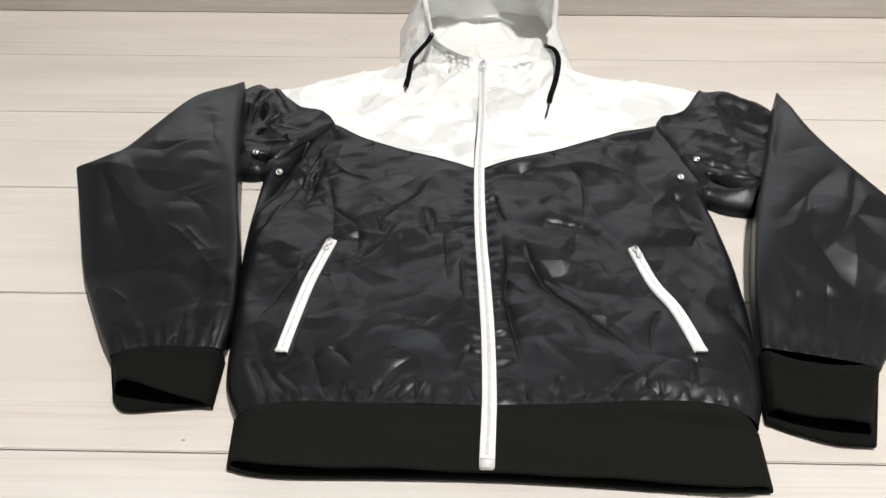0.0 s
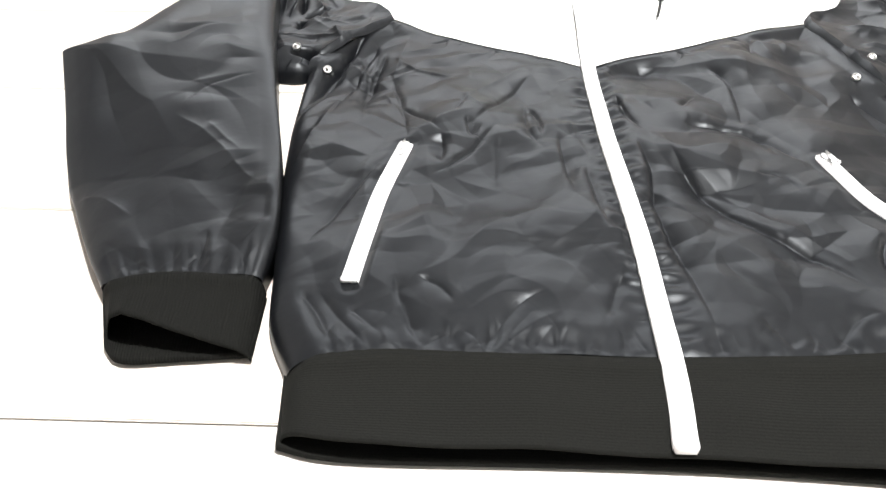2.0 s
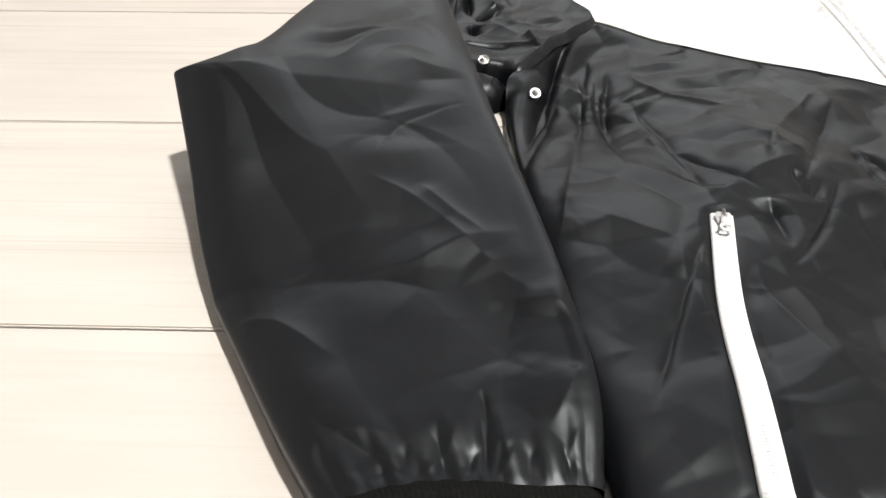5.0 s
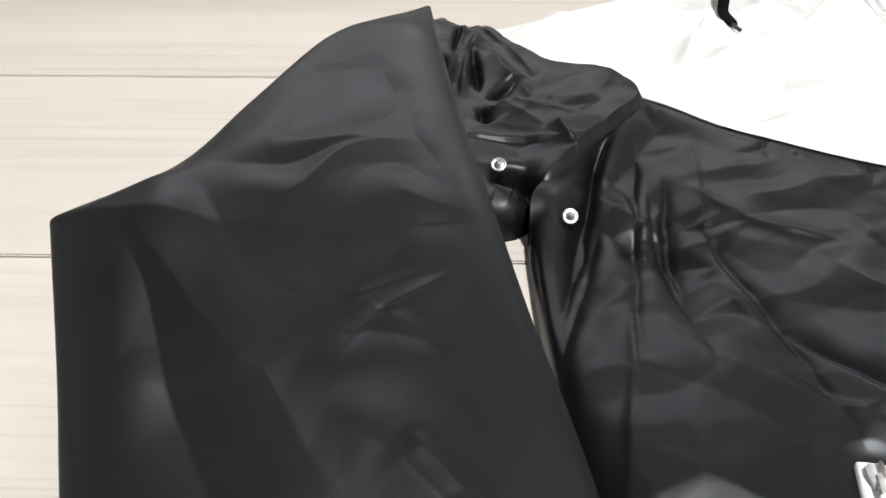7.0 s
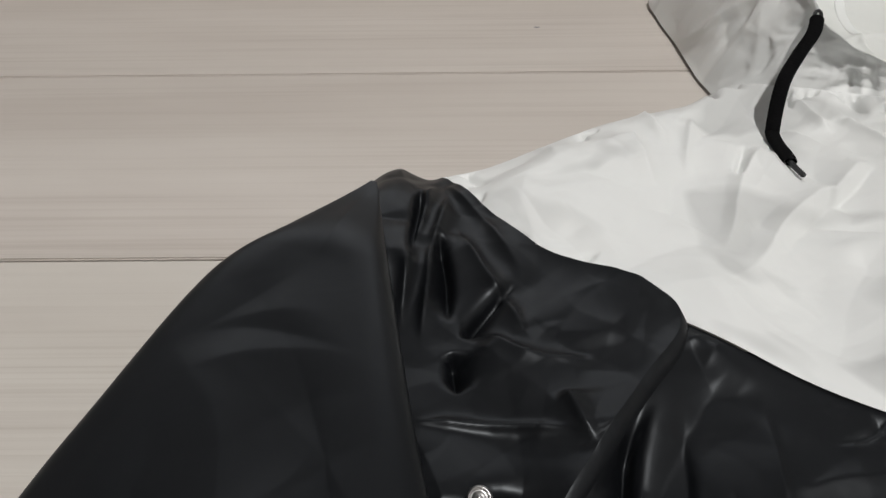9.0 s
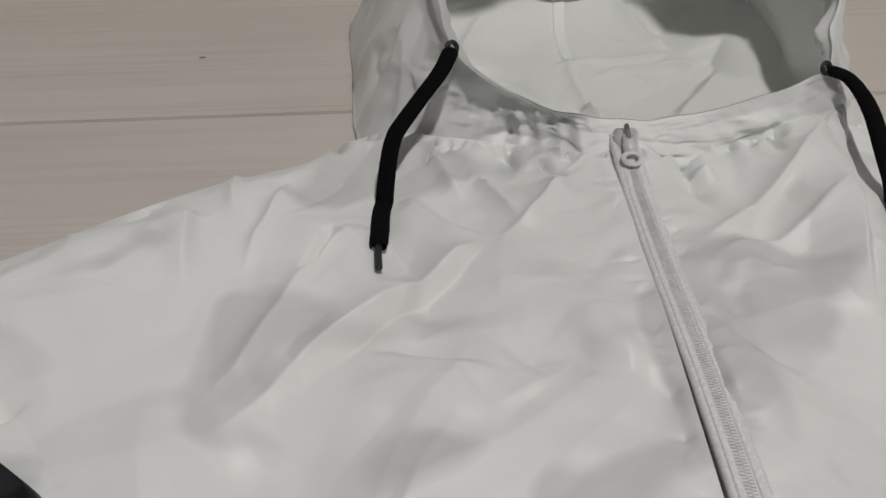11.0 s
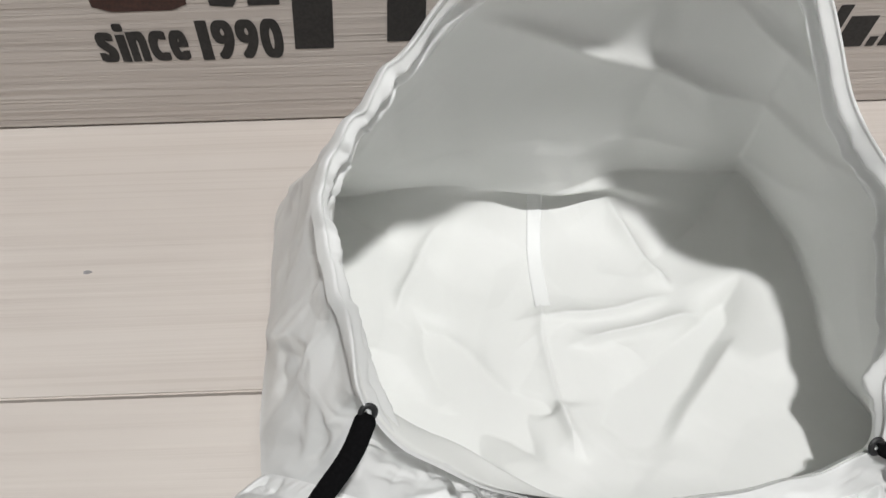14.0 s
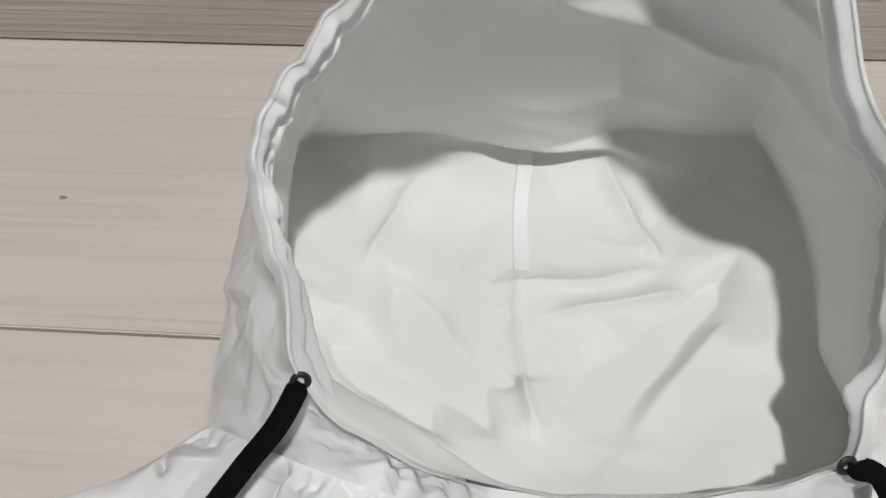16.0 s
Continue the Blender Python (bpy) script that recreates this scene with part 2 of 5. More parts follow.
def ramp(n, l, fac, stops):
    r = n.new("ShaderNodeValToRGB")
    while len(r.color_ramp.elements) < len(stops):
        r.color_ramp.elements.new(0.5)
    for e, (at, c) in zip(r.color_ramp.elements, stops):
        e.position, e.color = at, (*c, 1)
    l.new(fac, r.inputs[0])
    return r.outputs[0]


def bump(n, l, p, height, strength, distance, before=None):
    b = n.new("ShaderNodeBump")
    b.inputs["Strength"].default_value, b.inputs["Distance"].default_value = strength, distance
    l.new(height, b.inputs["Height"])
    if before:
        l.new(before, b.inputs["Normal"])
    l.new(b.outputs[0], p.inputs["Normal"])
    return b.outputs[0]


def nylon(name, low, high, rough, thin=0.0, crinkle=0.25, shine=0.5, crease=0.2, see=1.0, tint=(1, 1, 1)):
    m, n, l, p = shader(name)
    uv = mapped(n, l, "Object", (1, 1, 1))
    blot = add(n, "ShaderNodeTexNoise", Scale=14.0, Detail=4.0)
    l.new(uv, blot.inputs["Vector"])
    base = ramp(n, l, blot.outputs[0], [(0.3, low), (0.7, high)])
    if see < 1.0:
        # the thin cloth looks greyer where it clings to the layer beneath
        cling = add(n, "ShaderNodeTexNoise", Scale=15.0, Detail=2.0, Roughness=0.5, Distortion=0.7)
        l.new(uv, cling.inputs["Vector"])
        veil = n.new("ShaderNodeMix")
        veil.data_type, veil.blend_type = "RGBA", "MULTIPLY"
        veil.inputs["Factor"].default_value = 1.0
        l.new(base, veil.inputs["A"])
        l.new(ramp(n, l, cling.outputs[0], [(0.53, (1, 1, 1)), (0.60, (see, see, see))]), veil.inputs["B"])
        base = veil.outputs["Result"]
    l.new(base, p.inputs["Base Color"])
    p.inputs["Specular IOR Level"].default_value = shine
    p.inputs["Specular Tint"].default_value = (*tint, 1)
    r = n.new("ShaderNodeMapRange")
    r.inputs["To Min"].default_value, r.inputs["To Max"].default_value = rough - 0.06, rough + 0.08
    l.new(blot.outputs[0], r.inputs[0])
    l.new(r.outputs[0], p.inputs["Roughness"])
    fine = add(n, "ShaderNodeTexNoise", Scale=48.0, Detail=2.5, Roughness=0.5, Distortion=0.8)
    l.new(uv, fine.inputs["Vector"])
    last = bump(n, l, p, fine.outputs[0], crinkle, 0.003)
    drift = add(n, "ShaderNodeTexNoise", Scale=11.0, Detail=2.0)
    l.new(uv, drift.inputs["Vector"])
    warp = n.new("ShaderNodeVectorMath")
    warp.operation = "MULTIPLY_ADD"
    l.new(drift.outputs["Color"], warp.inputs[0])
    warp.inputs[1].default_value = (0.035, 0.035, 0.035)
    l.new(uv, warp.inputs[2])
    # flat facets between straight creases, in loose patches
    for scale, spin, share, spot in ((20.0, 0.5, 1.0, 9.0), (46.0, -0.7, 0.7, 15.0)):
        mp = n.new("ShaderNodeMapping")
        mp.inputs["Rotation"].default_value = (0, 0, spin)
        mp.inputs["Scale"].default_value = (1.0, 0.5, 1.0)
        l.new(warp.outputs[0], mp.inputs[0])
        cell = add(n, "ShaderNodeTexVoronoi", Scale=scale)
        cell.feature = "DISTANCE_TO_EDGE"
        l.new(mp.outputs[0], cell.inputs["Vector"])
        loose = add(n, "ShaderNodeTexNoise", Scale=spot, Detail=1.0)
        l.new(uv, loose.inputs["Vector"])
        where = ramp(n, l, loose.outputs[0], [(0.42, (0, 0, 0)), (0.62, (1, 1, 1))])
        tall = n.new("ShaderNodeMath")
        tall.operation = "MULTIPLY"
        l.new(cell.outputs["Distance"], tall.inputs[0])
        l.new(where, tall.inputs[1])
        last = bump(n, l, p, tall.outputs[0], 1.0, crease * share / scale * 2.0, last)
    if thin:
        t = add(n, "ShaderNodeBsdfTranslucent", Color=(*high, 1))
        mix = n.new("ShaderNodeMixShader")
        mix.inputs[0].default_value = thin
        l.new(p.outputs[0], mix.inputs[1])
        l.new(t.outputs[0], mix.inputs[2])
        l.new(mix.outputs[0], n["Material Output"].inputs["Surface"])
    return m


def knit(name, colour, way="X", depth=0.18):
    m, n, l, p = shader(name)
    p.inputs["Roughness"].default_value = 0.9
    p.inputs["Specular IOR Level"].default_value = 0.07
    uv = mapped(n, l, "UV", (1, 1, 1))
    fuzz = add(n, "ShaderNodeTexNoise", Scale=900.0, Detail=3.0)
    l.new(uv, fuzz.inputs["Vector"])
    dark = tuple(c * 0.6 for c in colour)
    l.new(ramp(n, l, fuzz.outputs[0], [(0.35, dark), (0.75, colour)]), p.inputs["Base Color"])
    rib = add(n, "ShaderNodeTexWave", Scale=210.0, Distortion=0.4)
    rib.bands_direction = way
    l.new(uv, rib.inputs["Vector"])
    first = bump(n, l, p, rib.outputs[0], depth, 0.0010)
    bump(n, l, p, fuzz.outputs[0], 0.3, 0.0006, first)
    return m


def whitewashed(name, low, high, line, relief, pitch=130.0, stain=0.3):
    m, n, l, p = shader(name)
    p.inputs["Roughness"].default_value = 0.55
    p.inputs["Specular IOR Level"].default_value = 0.35
    info = n.new("ShaderNodeObjectInfo")
    tc = n.new("ShaderNodeTexCoord")
    shift = n.new("ShaderNodeVectorMath")
    shift.operation = "MULTIPLY_ADD"
    l.new(info.outputs["Random"], shift.inputs[0])
    shift.inputs[1].default_value = (7.0, 3.0, 5.0)
    l.new(tc.outputs["Object"], shift.inputs[2])

    def scaled(s):
        mp = n.new("ShaderNodeMapping")
        mp.inputs["Scale"].default_value = s
        l.new(shift.outputs[0], mp.inputs[0])
        return mp.outputs[0]

    cloud = add(n, "ShaderNodeTexNoise", Scale=1.0, Detail=4.0, Roughness=0.6)
    l.new(scaled((3.0, 16.0, 16.0)), cloud.inputs["Vector"])
    base = ramp(n, l, cloud.outputs[0], [(0.3, low), (0.62, high)])
    rings = add(n, "ShaderNodeTexNoise", Scale=1.0, Detail=5.0, Roughness=0.65, Distortion=0.6)
    l.new(scaled((2.2, pitch, pitch)), rings.inputs["Vector"])
    strands = ramp(n, l, rings.outputs[0], [(0.36, (1, 1, 1)), (0.52, (0, 0, 0))])
    patch = add(n, "ShaderNodeTexNoise", Scale=1.0, Detail=2.0)
    l.new(scaled((5.0, 22.0, 22.0)), patch.inputs["Vector"])
    where = ramp(n, l, patch.outputs[0], [(0.42, (0, 0, 0)), (0.62, (1, 1, 1))])
    both = n.new("ShaderNodeMath")
    both.operation = "MULTIPLY"
    l.new(strands, both.inputs[0])
    l.new(where, both.inputs[1])
    half = n.new("ShaderNodeMath")
    half.operation = "MULTIPLY"
    half.inputs[1].default_value = stain
    l.new(both.outputs[0], half.inputs[0])
    mix = n.new("ShaderNodeMix")
    mix.data_type = "RGBA"
    l.new(half.outputs[0], mix.inputs["Factor"])
    l.new(base, mix.inputs["A"])
    mix.inputs["B"].default_value = (*line, 1)
    tone = ramp(n, l, info.outputs["Random"], [(0.0, (0.94, 0.94, 0.965)), (0.5, (1.0, 0.985, 0.955)), (1.0, (1.0, 0.965, 0.945))])
    tint = n.new("ShaderNodeMix")
    tint.data_type, tint.blend_type = "RGBA", "MULTIPLY"
    tint.inputs["Factor"].default_value = 1.0
    l.new(mix.outputs["Result"], tint.inputs["A"])
    l.new(tone, tint.inputs["B"])
    first = bump(n, l, p, rings.outputs[0], relief, 0.0015)
    hair = add(n, "ShaderNodeTexNoise", Scale=1.0, Detail=3.0, Roughness=0.6)
    l.new(scaled((2.2, 380.0, 380.0)), hair.inputs["Vector"])
    bump(n, l, p, hair.outputs[0], relief * 0.6, 0.0008, first)
    lines = n.new("ShaderNodeMix")
    lines.data_type, lines.blend_type = "RGBA", "MULTIPLY"
    spread = add(n, "ShaderNodeTexNoise", Scale=1.0, Detail=2.0)
    l.new(scaled((2.6, 11.0, 11.0)), spread.inputs["Vector"])
    l.new(ramp(n, l, spread.outputs[0], [(0.40, (0.12, 0.12, 0.12)), (0.60, (1, 1, 1))]), lines.inputs["Factor"])
    l.new(tint.outputs["Result"], lines.inputs["A"])
    l.new(ramp(n, l, hair.outputs[0], [(0.34, (0.905, 0.893, 0.882)), (0.50, (1, 1, 1))]), lines.inputs["B"])
    l.new(lines.outputs["Result"], p.inputs["Base Color"])
    return m


def plain(name, colour, rough, metal=0.0, spots=0.15, scale=300.0):
    m, n, l, p = shader(name)
    p.inputs["Roughness"].default_value, p.inputs["Metallic"].default_value = rough, metal
    t = add(n, "ShaderNodeTexNoise", Scale=scale, Detail=3.0)
    l.new(mapped(n, l, "Object", (1, 1, 1)), t.inputs["Vector"])
    dark = tuple(c * (1 - spots) for c in colour)
    l.new(ramp(n, l, t.outputs[0], [(0.35, dark), (0.65, colour)]), p.inputs["Base Color"])
    bump(n, l, p, t.outputs[0], 0.08, 0.0006)
    return m


BLACK = nylon("black_nylon", (0.0026, 0.0029, 0.0037), (0.0040, 0.0044, 0.0055), 0.39, crinkle=0.05, shine=0.36, crease=0.008, tint=(0.90, 0.95, 1.0))
WHITE = nylon("white_nylon", (0.84, 0.85, 0.84), (0.88, 0.89, 0.88), 0.44, thin=0.06, crinkle=0.06, shine=0.45, crease=0.03, see=0.80)
LINING = nylon("white_lining", (0.755, 0.763, 0.742), (0.80, 0.808, 0.788), 0.5, thin=0.04, crinkle=0.06, shine=0.35, crease=0.02)
RIB = knit("black_rib_knit", (0.0085, 0.0088, 0.0080), depth=0.3)
HEM_RIB = knit("black_hem_knit", (0.0112, 0.0115, 0.0104), way="Y", depth=0.14)
CORD = knit("black_braid", (0.006, 0.006, 0.0065), depth=0.1)
BOARD = whitewashed("whitewashed_floor_wood", (0.575, 0.541, 0.508), (0.640, 0.613, 0.580), (0.40, 0.355, 0.33), 0.22, 150.0, 0.19)
# wall wood: base colour darker than the floor's, standing in for shade on the wall
PANEL_SHADED = whitewashed("whitewashed_wall_wood_shaded", (0.44, 0.405, 0.38), (0.51, 0.48, 0.455), (0.28, 0.245, 0.23), 1.0, 230.0, 0.4)
GAP = plain("dark_joint", (0.16, 0.13, 0.11), 0.9)
KNOT = plain("grey_knot", (0.34, 0.33, 0.33), 0.7, spots=0.4)
TAPE = plain("white_zip_tape", (0.82, 0.82, 0.825), 0.75, scale=900.0)
TEETH = plain("pale_grey_nylon_teeth", (0.74, 0.74, 0.75), 0.35)
STEEL = plain("polished_steel", (0.62, 0.61, 0.60), 0.34, metal=1.0, spots=0.2, scale=60.0)
ENAMEL = plain("white_enamel", (0.74, 0.74, 0.75), 0.3)
PLASTIC = plain("black_plastic", (0.010, 0.010, 0.011), 0.5)
INK = plain("black_ink", (0.020, 0.018, 0.017), 0.6, spots=0.5, scale=700.0)
RED_INK = plain("dark_red_ink", (0.05, 0.018, 0.012), 0.6, spots=0.5, scale=700.0)
PLASTER = plain("grey_plaster", (0.56, 0.56, 0.555), 0.85, spots=0.05, scale=20.0)
SLATE = plain("dark_grey_plaster", (0.10, 0.10, 0.105), 0.85, spots=0.05, scale=20.0)
GLOW = bpy.data.materials.new("lamp_glow")
GLOW.use_nodes = True
GLOW.node_tree.nodes["Principled BSDF"].inputs["Emission Color"].default_value = (1.0, 0.95, 0.88, 1)
GLOW.node_tree.nodes["Principled BSDF"].inputs["Emission Strength"].default_value = 4.0

# weak glow for the diffusers of the three added far lights
GLOW_ADDED = GLOW.copy()
GLOW_ADDED.node_tree.nodes["Principled BSDF"].inputs["Emission Strength"].default_value = 0.2


def box(x0, y0, z0, x1, y1, z1, bevel=0.0):
    bm = bmesh.new()
    bmesh.ops.create_cube(bm, size=1)
    bmesh.ops.scale(bm, vec=(x1 - x0, y1 - y0, z1 - z0), verts=bm.verts)
    bmesh.ops.translate(bm, vec=((x0 + x1) / 2, (y0 + y1) / 2, (z0 + z1) / 2), verts=bm.verts)
    if bevel:
        bmesh.ops.bevel(bm, geom=bm.edges[:], offset=bevel, segments=2, affect="EDGES")
    return mesh_of(bm, smooth=False)


# ---- the room ----
WALL_Y, PLANK, FIRST = 0.858, 0.165, 0.037


def setting(name, me, material, label):
    ob = new(name, me)
    ob.data.materials.append(material)
    return tagged(ob, label, name.split("_")[0], kind="structure")


floor = setting("floor", box(-1.8, -2.8, -0.12, 1.8, 5.2, -0.02), GAP, "whitewashed wooden plank floor with narrow joints")
wall_north = setting("wall_north", box(-1.8, WALL_Y + 0.014, -0.12, 1.8, WALL_Y + 0.05, 0.163), GAP, "whitewashed plank wall with dark printed lettering")
# unseen closing wall, kept dark so the black nylon reflects little from it
setting("wall_far", box(-1.8, 5.2, -0.12, 1.8, 5.32, 2.5), SLATE, "unseen plain dark grey wall beyond the plank partition")
setting("wall_south", box(-1.8, -2.92, -0.12, 1.8, -2.8, 2.5), PLASTER, "plain grey plaster wall")
setting("wall_west", box(-1.92, -2.92, -0.12, -1.8, 5.32, 2.5), PLASTER, "plain grey plaster wall")
setting("wall_east", box(1.8, -2.92, -0.12, 1.92, 5.32, 2.5), PLASTER, "plain grey plaster wall")
setting("ceiling", box(-1.92, -2.92, 2.5, 1.92, 5.32, 2.6), PLASTER, "plain grey plaster ceiling")

# a fixture for each lamp; the far three are added, with no known source
for lx, ly, watts, size in LAMPS:
    ob = tagged(new("unseen_ceiling_light"), "unseen round white ceiling light with a glowing diffuser", "lamp", "ceiling lights")
    ob.location = (lx, ly, 2.5)
    bm = bmesh.new()
    bmesh.ops.create_cone(bm, cap_ends=True, segments=40, radius1=size / 2 + 0.03, radius2=size / 2 + 0.02, depth=0.08)
    bmesh.ops.translate(bm, vec=(0, 0, -0.04), verts=bm.verts)
    part("housing", mesh_of(bm, smooth=False), PLASTER, ob)
    bm = bmesh.new()
    bmesh.ops.create_cone(bm, cap_ends=True, segments=40, radius1=size / 2, radius2=size / 2 + 0.01, depth=0.012)
    bmesh.ops.translate(bm, vec=(0, 0, -0.0865), verts=bm.verts)
    part("diffuser", mesh_of(bm, smooth=False), GLOW if size < 0.5 else GLOW_ADDED, ob)

# ---- the jacket ----
jacket = tagged(new("jacket"), "black and white hooded windbreaker jacket laid flat, zipped up", "jacket")
jacket.location = (0, 0.02, 0)


def rest(ob):
    """Keeps a part's world place under the jacket."""
    ob.matrix_parent_inverse = Matrix.Translation(-jacket.location)
    return ob


def piece(name, me, material, label="", parent=None):
    ob = part(name, me, material, parent or jacket, label)
    if parent is None:
        rest(ob)
    return ob


# plan lines of the torso, seen from above, in metres
SIDE_L = [(-0.171, 0.060), (-0.186, 0.095), (-0.194, 0.146), (-0.206, 0.233), (-0.212, 0.312), (-0.214, 0.376), (-0.207, 0.399), (-0.178, 0.440), (-0.157, 0.476)]
SIDE_R = [(0.192, 0.056), (0.203, 0.085), (0.212, 0.130), (0.222, 0.195), (0.226, 0.260), (0.224, 0.345), (0.214, 0.415), (0.205, 0.482)]
SEAM_L = [(-0.157, 0.476), (-0.114, 0.441), (-0.083, 0.425), (-0.036, 0.406), (-0.001, 0.388)]
SEAM_R = [(0.009, 0.388), (0.036, 0.406), (0.096, 0.429), (0.155, 0.460), (0.205, 0.482)]
SHOULDER_L = [(-0.157, 0.476), (-0.195, 0.505), (-0.225, 0.542), (-0.240, 0.572)]
SHOULDER_R = [(0.205, 0.482), (0.238, 0.508), (0.260, 0.540), (0.276, 0.576)]
TOP_L = [(-0.240, 0.572), (-0.211, 0.589), (-0.159, 0.623), (-0.114, 0.641), (-0.090, 0.660)]
TOP_R = [(0.126, 0.660), (0.134, 0.640), (0.165, 0.622), (0.222, 0.610), (0.276, 0.576)]
HEM_L = [(-0.171, 0.060), (-0.125, 0.068), (-0.082, 0.068), (-0.040, 0.069), (0.002, 0.068)]
HEM_R = [(0.010, 0.068), (0.060, 0.070), (0.110, 0.071), (0.156, 0.066), (0.192, 0.056)]
ZIP = [(0.004, 0.0165), (0.007, 0.075), (0.0075, 0.132), (0.006, 0.200), (0.004, 0.280), (0.005, 0.388), (0.0105, 0.500), (0.013, 0.634)]
ZIPLINE = curve(ZIP, 400)
RING = curve(SIDE_L[:6], 60)
RING_R = curve(SIDE_R[:6], 60)
EDGE = curve(TOP_L, 30)
EDGE_R = curve(TOP_R, 30)


def zip_x(y):
    return np.interp(y, ZIPLINE[:, 1], ZIPLINE[:, 0])


# creases of the black cloth: width and height, then the places along it, in millimetres
CREASES_LEFT_1 = [
    (4, -2.5, (-136, 247), (-156, 200), (-177, 144)),
    (7, -4, (-160, 419), (-165, 364), (-159, 282)),
    (3, -3, (-110, 222), (-85, 253), (-68, 287)),
    (7, 3, (-98, 295), (-80, 335), (-42, 388)),
    (6, -3, (-85, 282), (-61, 330), (-38, 374)),
    (3, 2, (-152, 346), (-125, 278)),
    (5, -4, (-49, 325), (-47, 285), (-38, 257)),
    (6, -4, (-27, 281), (-25, 236), (-22, 196)),
    (6, 3, (-20, 303), (-15, 271), (-8, 243)),
    (6, -5, (-12, 241), (-11, 196), (-8, 164)),
]
CREASES_LEFT_2 = [
    (6, -4, (-18, 93), (-9, 120), (-2, 134)),
    (6, -5, (-125, 120), (-115, 88), (-106, 68)),
    (4, -3, (-113, 120), (-101, 112), (-92, 99)),
    (7, -6, (-174, 114), (-160, 93), (-148, 67)),
    (5, -4, (-164, 111), (-142, 81), (-132, 67)),
    (5, -3, (-147, 99), (-126, 78)),
    (6, -4, (-79, 70), (-62, 100), (-45, 112)),
    (4, 3, (-72, 71), (-53, 89), (-39, 98)),
    (14, 2.5, (-72, 147), (-68, 122), (-62, 100)),
]
CREASES_LEFT_3 = [
    (9, 2, (-47, 145), (-18, 173), (-4, 200)),
    (14, 2, (-96, 155), (-48, 170), (-17, 207)),
    (4, 3, (-149, 405), (-128, 375), (-89, 355)),
    (8, -4, (-150, 382), (-135, 314), (-129, 274), (-125, 253)),
    (3, -3, (-135, 314), (-120, 292), (-105, 270)),
    (6, -4, (-162, 443), (-172, 376), (-186, 284)),
    (5, -4, (-154, 414), (-160, 366), (-162, 324)),
    (9, -6, (-185, 381), (-199, 330), (-211, 289)),
    (4, 3, (-180, 335), (-190, 276), (-199, 232)),
    (3, -2, (-88, 324), (-97, 293)),
    (4, -3, (-89, 291), (-85, 270), (-77, 284)),
    (4, -4, (-45, 319), (-39, 300), (-38, 272)),
]
CREASES_LEFT_4 = [
    (4, 3, (-89, 384), (-85, 352)),
    (7, -4, (-106, 269), (-104, 254), (-105, 233)),
    (9, -3, (-68, 271), (-68, 239), (-68, 210)),
    (8, -15, (-171, 463), (-182, 424), (-194, 369), (-209, 309)),
    (3, 2.5, (-178, 409), (-172, 385), (-170, 341)),
    (5, 3, (-137, 449), (-143, 395), (-145, 353), (-132, 299)),
    (5, -4, (-160, 388), (-161, 370), (-163, 350)),
]
CREASES_LEFT = CREASES_LEFT_1 + CREASES_LEFT_2 + CREASES_LEFT_3 + CREASES_LEFT_4
CREASES_RIGHT_1 = [
    (5, -5, (18, 335), (22, 304), (30, 280)),
    (7, -6, (21, 276), (27, 236), (23, 189), (26, 151), (32, 110), (32, 67)),
    (8, -5, (40, 263), (53, 213), (76, 173), (98, 145), (123, 101)),
    (6, 2, (52, 235), (74, 197), (105, 153), (122, 113)),
    (11, -5, (173, 427), (164, 362), (169, 303)),
    (6, -4, (97, 391), (107, 354), (100, 292)),
    (6, -3, (145, 446), (134, 400)),
    (4, -3, (61, 314), (78, 343)),
    (8, -4, (56, 294), (100, 286), (112, 249)),
    (5, -3, (104, 284), (127, 242)),
]
CREASES_RIGHT_2 = [
    (8, -2, (89, 228), (105, 224), (111, 203)),
    (5, -4, (193, 353), (204, 325), (215, 295)),
    (3, -2, (192, 264), (206, 291)),
    (5, -4, (145, 165), (132, 142), (128, 111)),
    (6, -5, (160, 112), (153, 77)),
    (5, 3, (141, 110), (143, 93), (146, 78)),
    (5, -4, (112, 74), (124, 97), (139, 108)),
    (5, -4, (81, 68), (99, 92), (115, 96)),
    (8, -3, (67, 73), (55, 99)),
    (6, -4, (34, 63), (31, 91)),
]
CREASES_RIGHT_3 = [
    (7, -4, (201, 183), (207, 145), (208, 120)),
    (5, -3, (194, 129), (198, 98)),
    (14, 2, (61, 120), (73, 129), (87, 141)),
    (12, 2, (80, 126), (79, 108), (80, 88)),
]
CREASES_RIGHT = CREASES_RIGHT_1 + CREASES_RIGHT_2 + CREASES_RIGHT_3
CREASES_SLEEVE_1 = [
    (6, 2.5, (-256, 254), (-226, 224)),
    (10, -5, (-194, 191), (-197, 145), (-199, 126)),
    (7, -3, (-287, 144), (-263, 129), (-241, 114)),
    (2.5, -0.7, (-276, 268), (-266, 290), (-250, 304), (-232, 316)),
    (8, 3, (-279, 260), (-249, 238), (-221, 205), (-205, 190)),
    (10, 3, (-350, 350), (-318, 294)),
    (6, 2.5, (-323, 186), (-305, 186), (-274, 164)),
]
CREASES_SLEEVE_2 = [
    (8, 3, (-285, 123), (-277, 136), (-253, 137)),
    (3, -3, (-230, 154), (-228, 132), (-231, 119)),
    (5, 4, (-197, 163), (-209, 137)),
    (4, 4, (-201, 204), (-196, 162)),
]
CREASES_SLEEVE_3 = [
    (13, -5, (-207, 191), (-214, 156)),
]
CREASES_SLEEVE = CREASES_SLEEVE_1 + CREASES_SLEEVE_2 + CREASES_SLEEVE_3
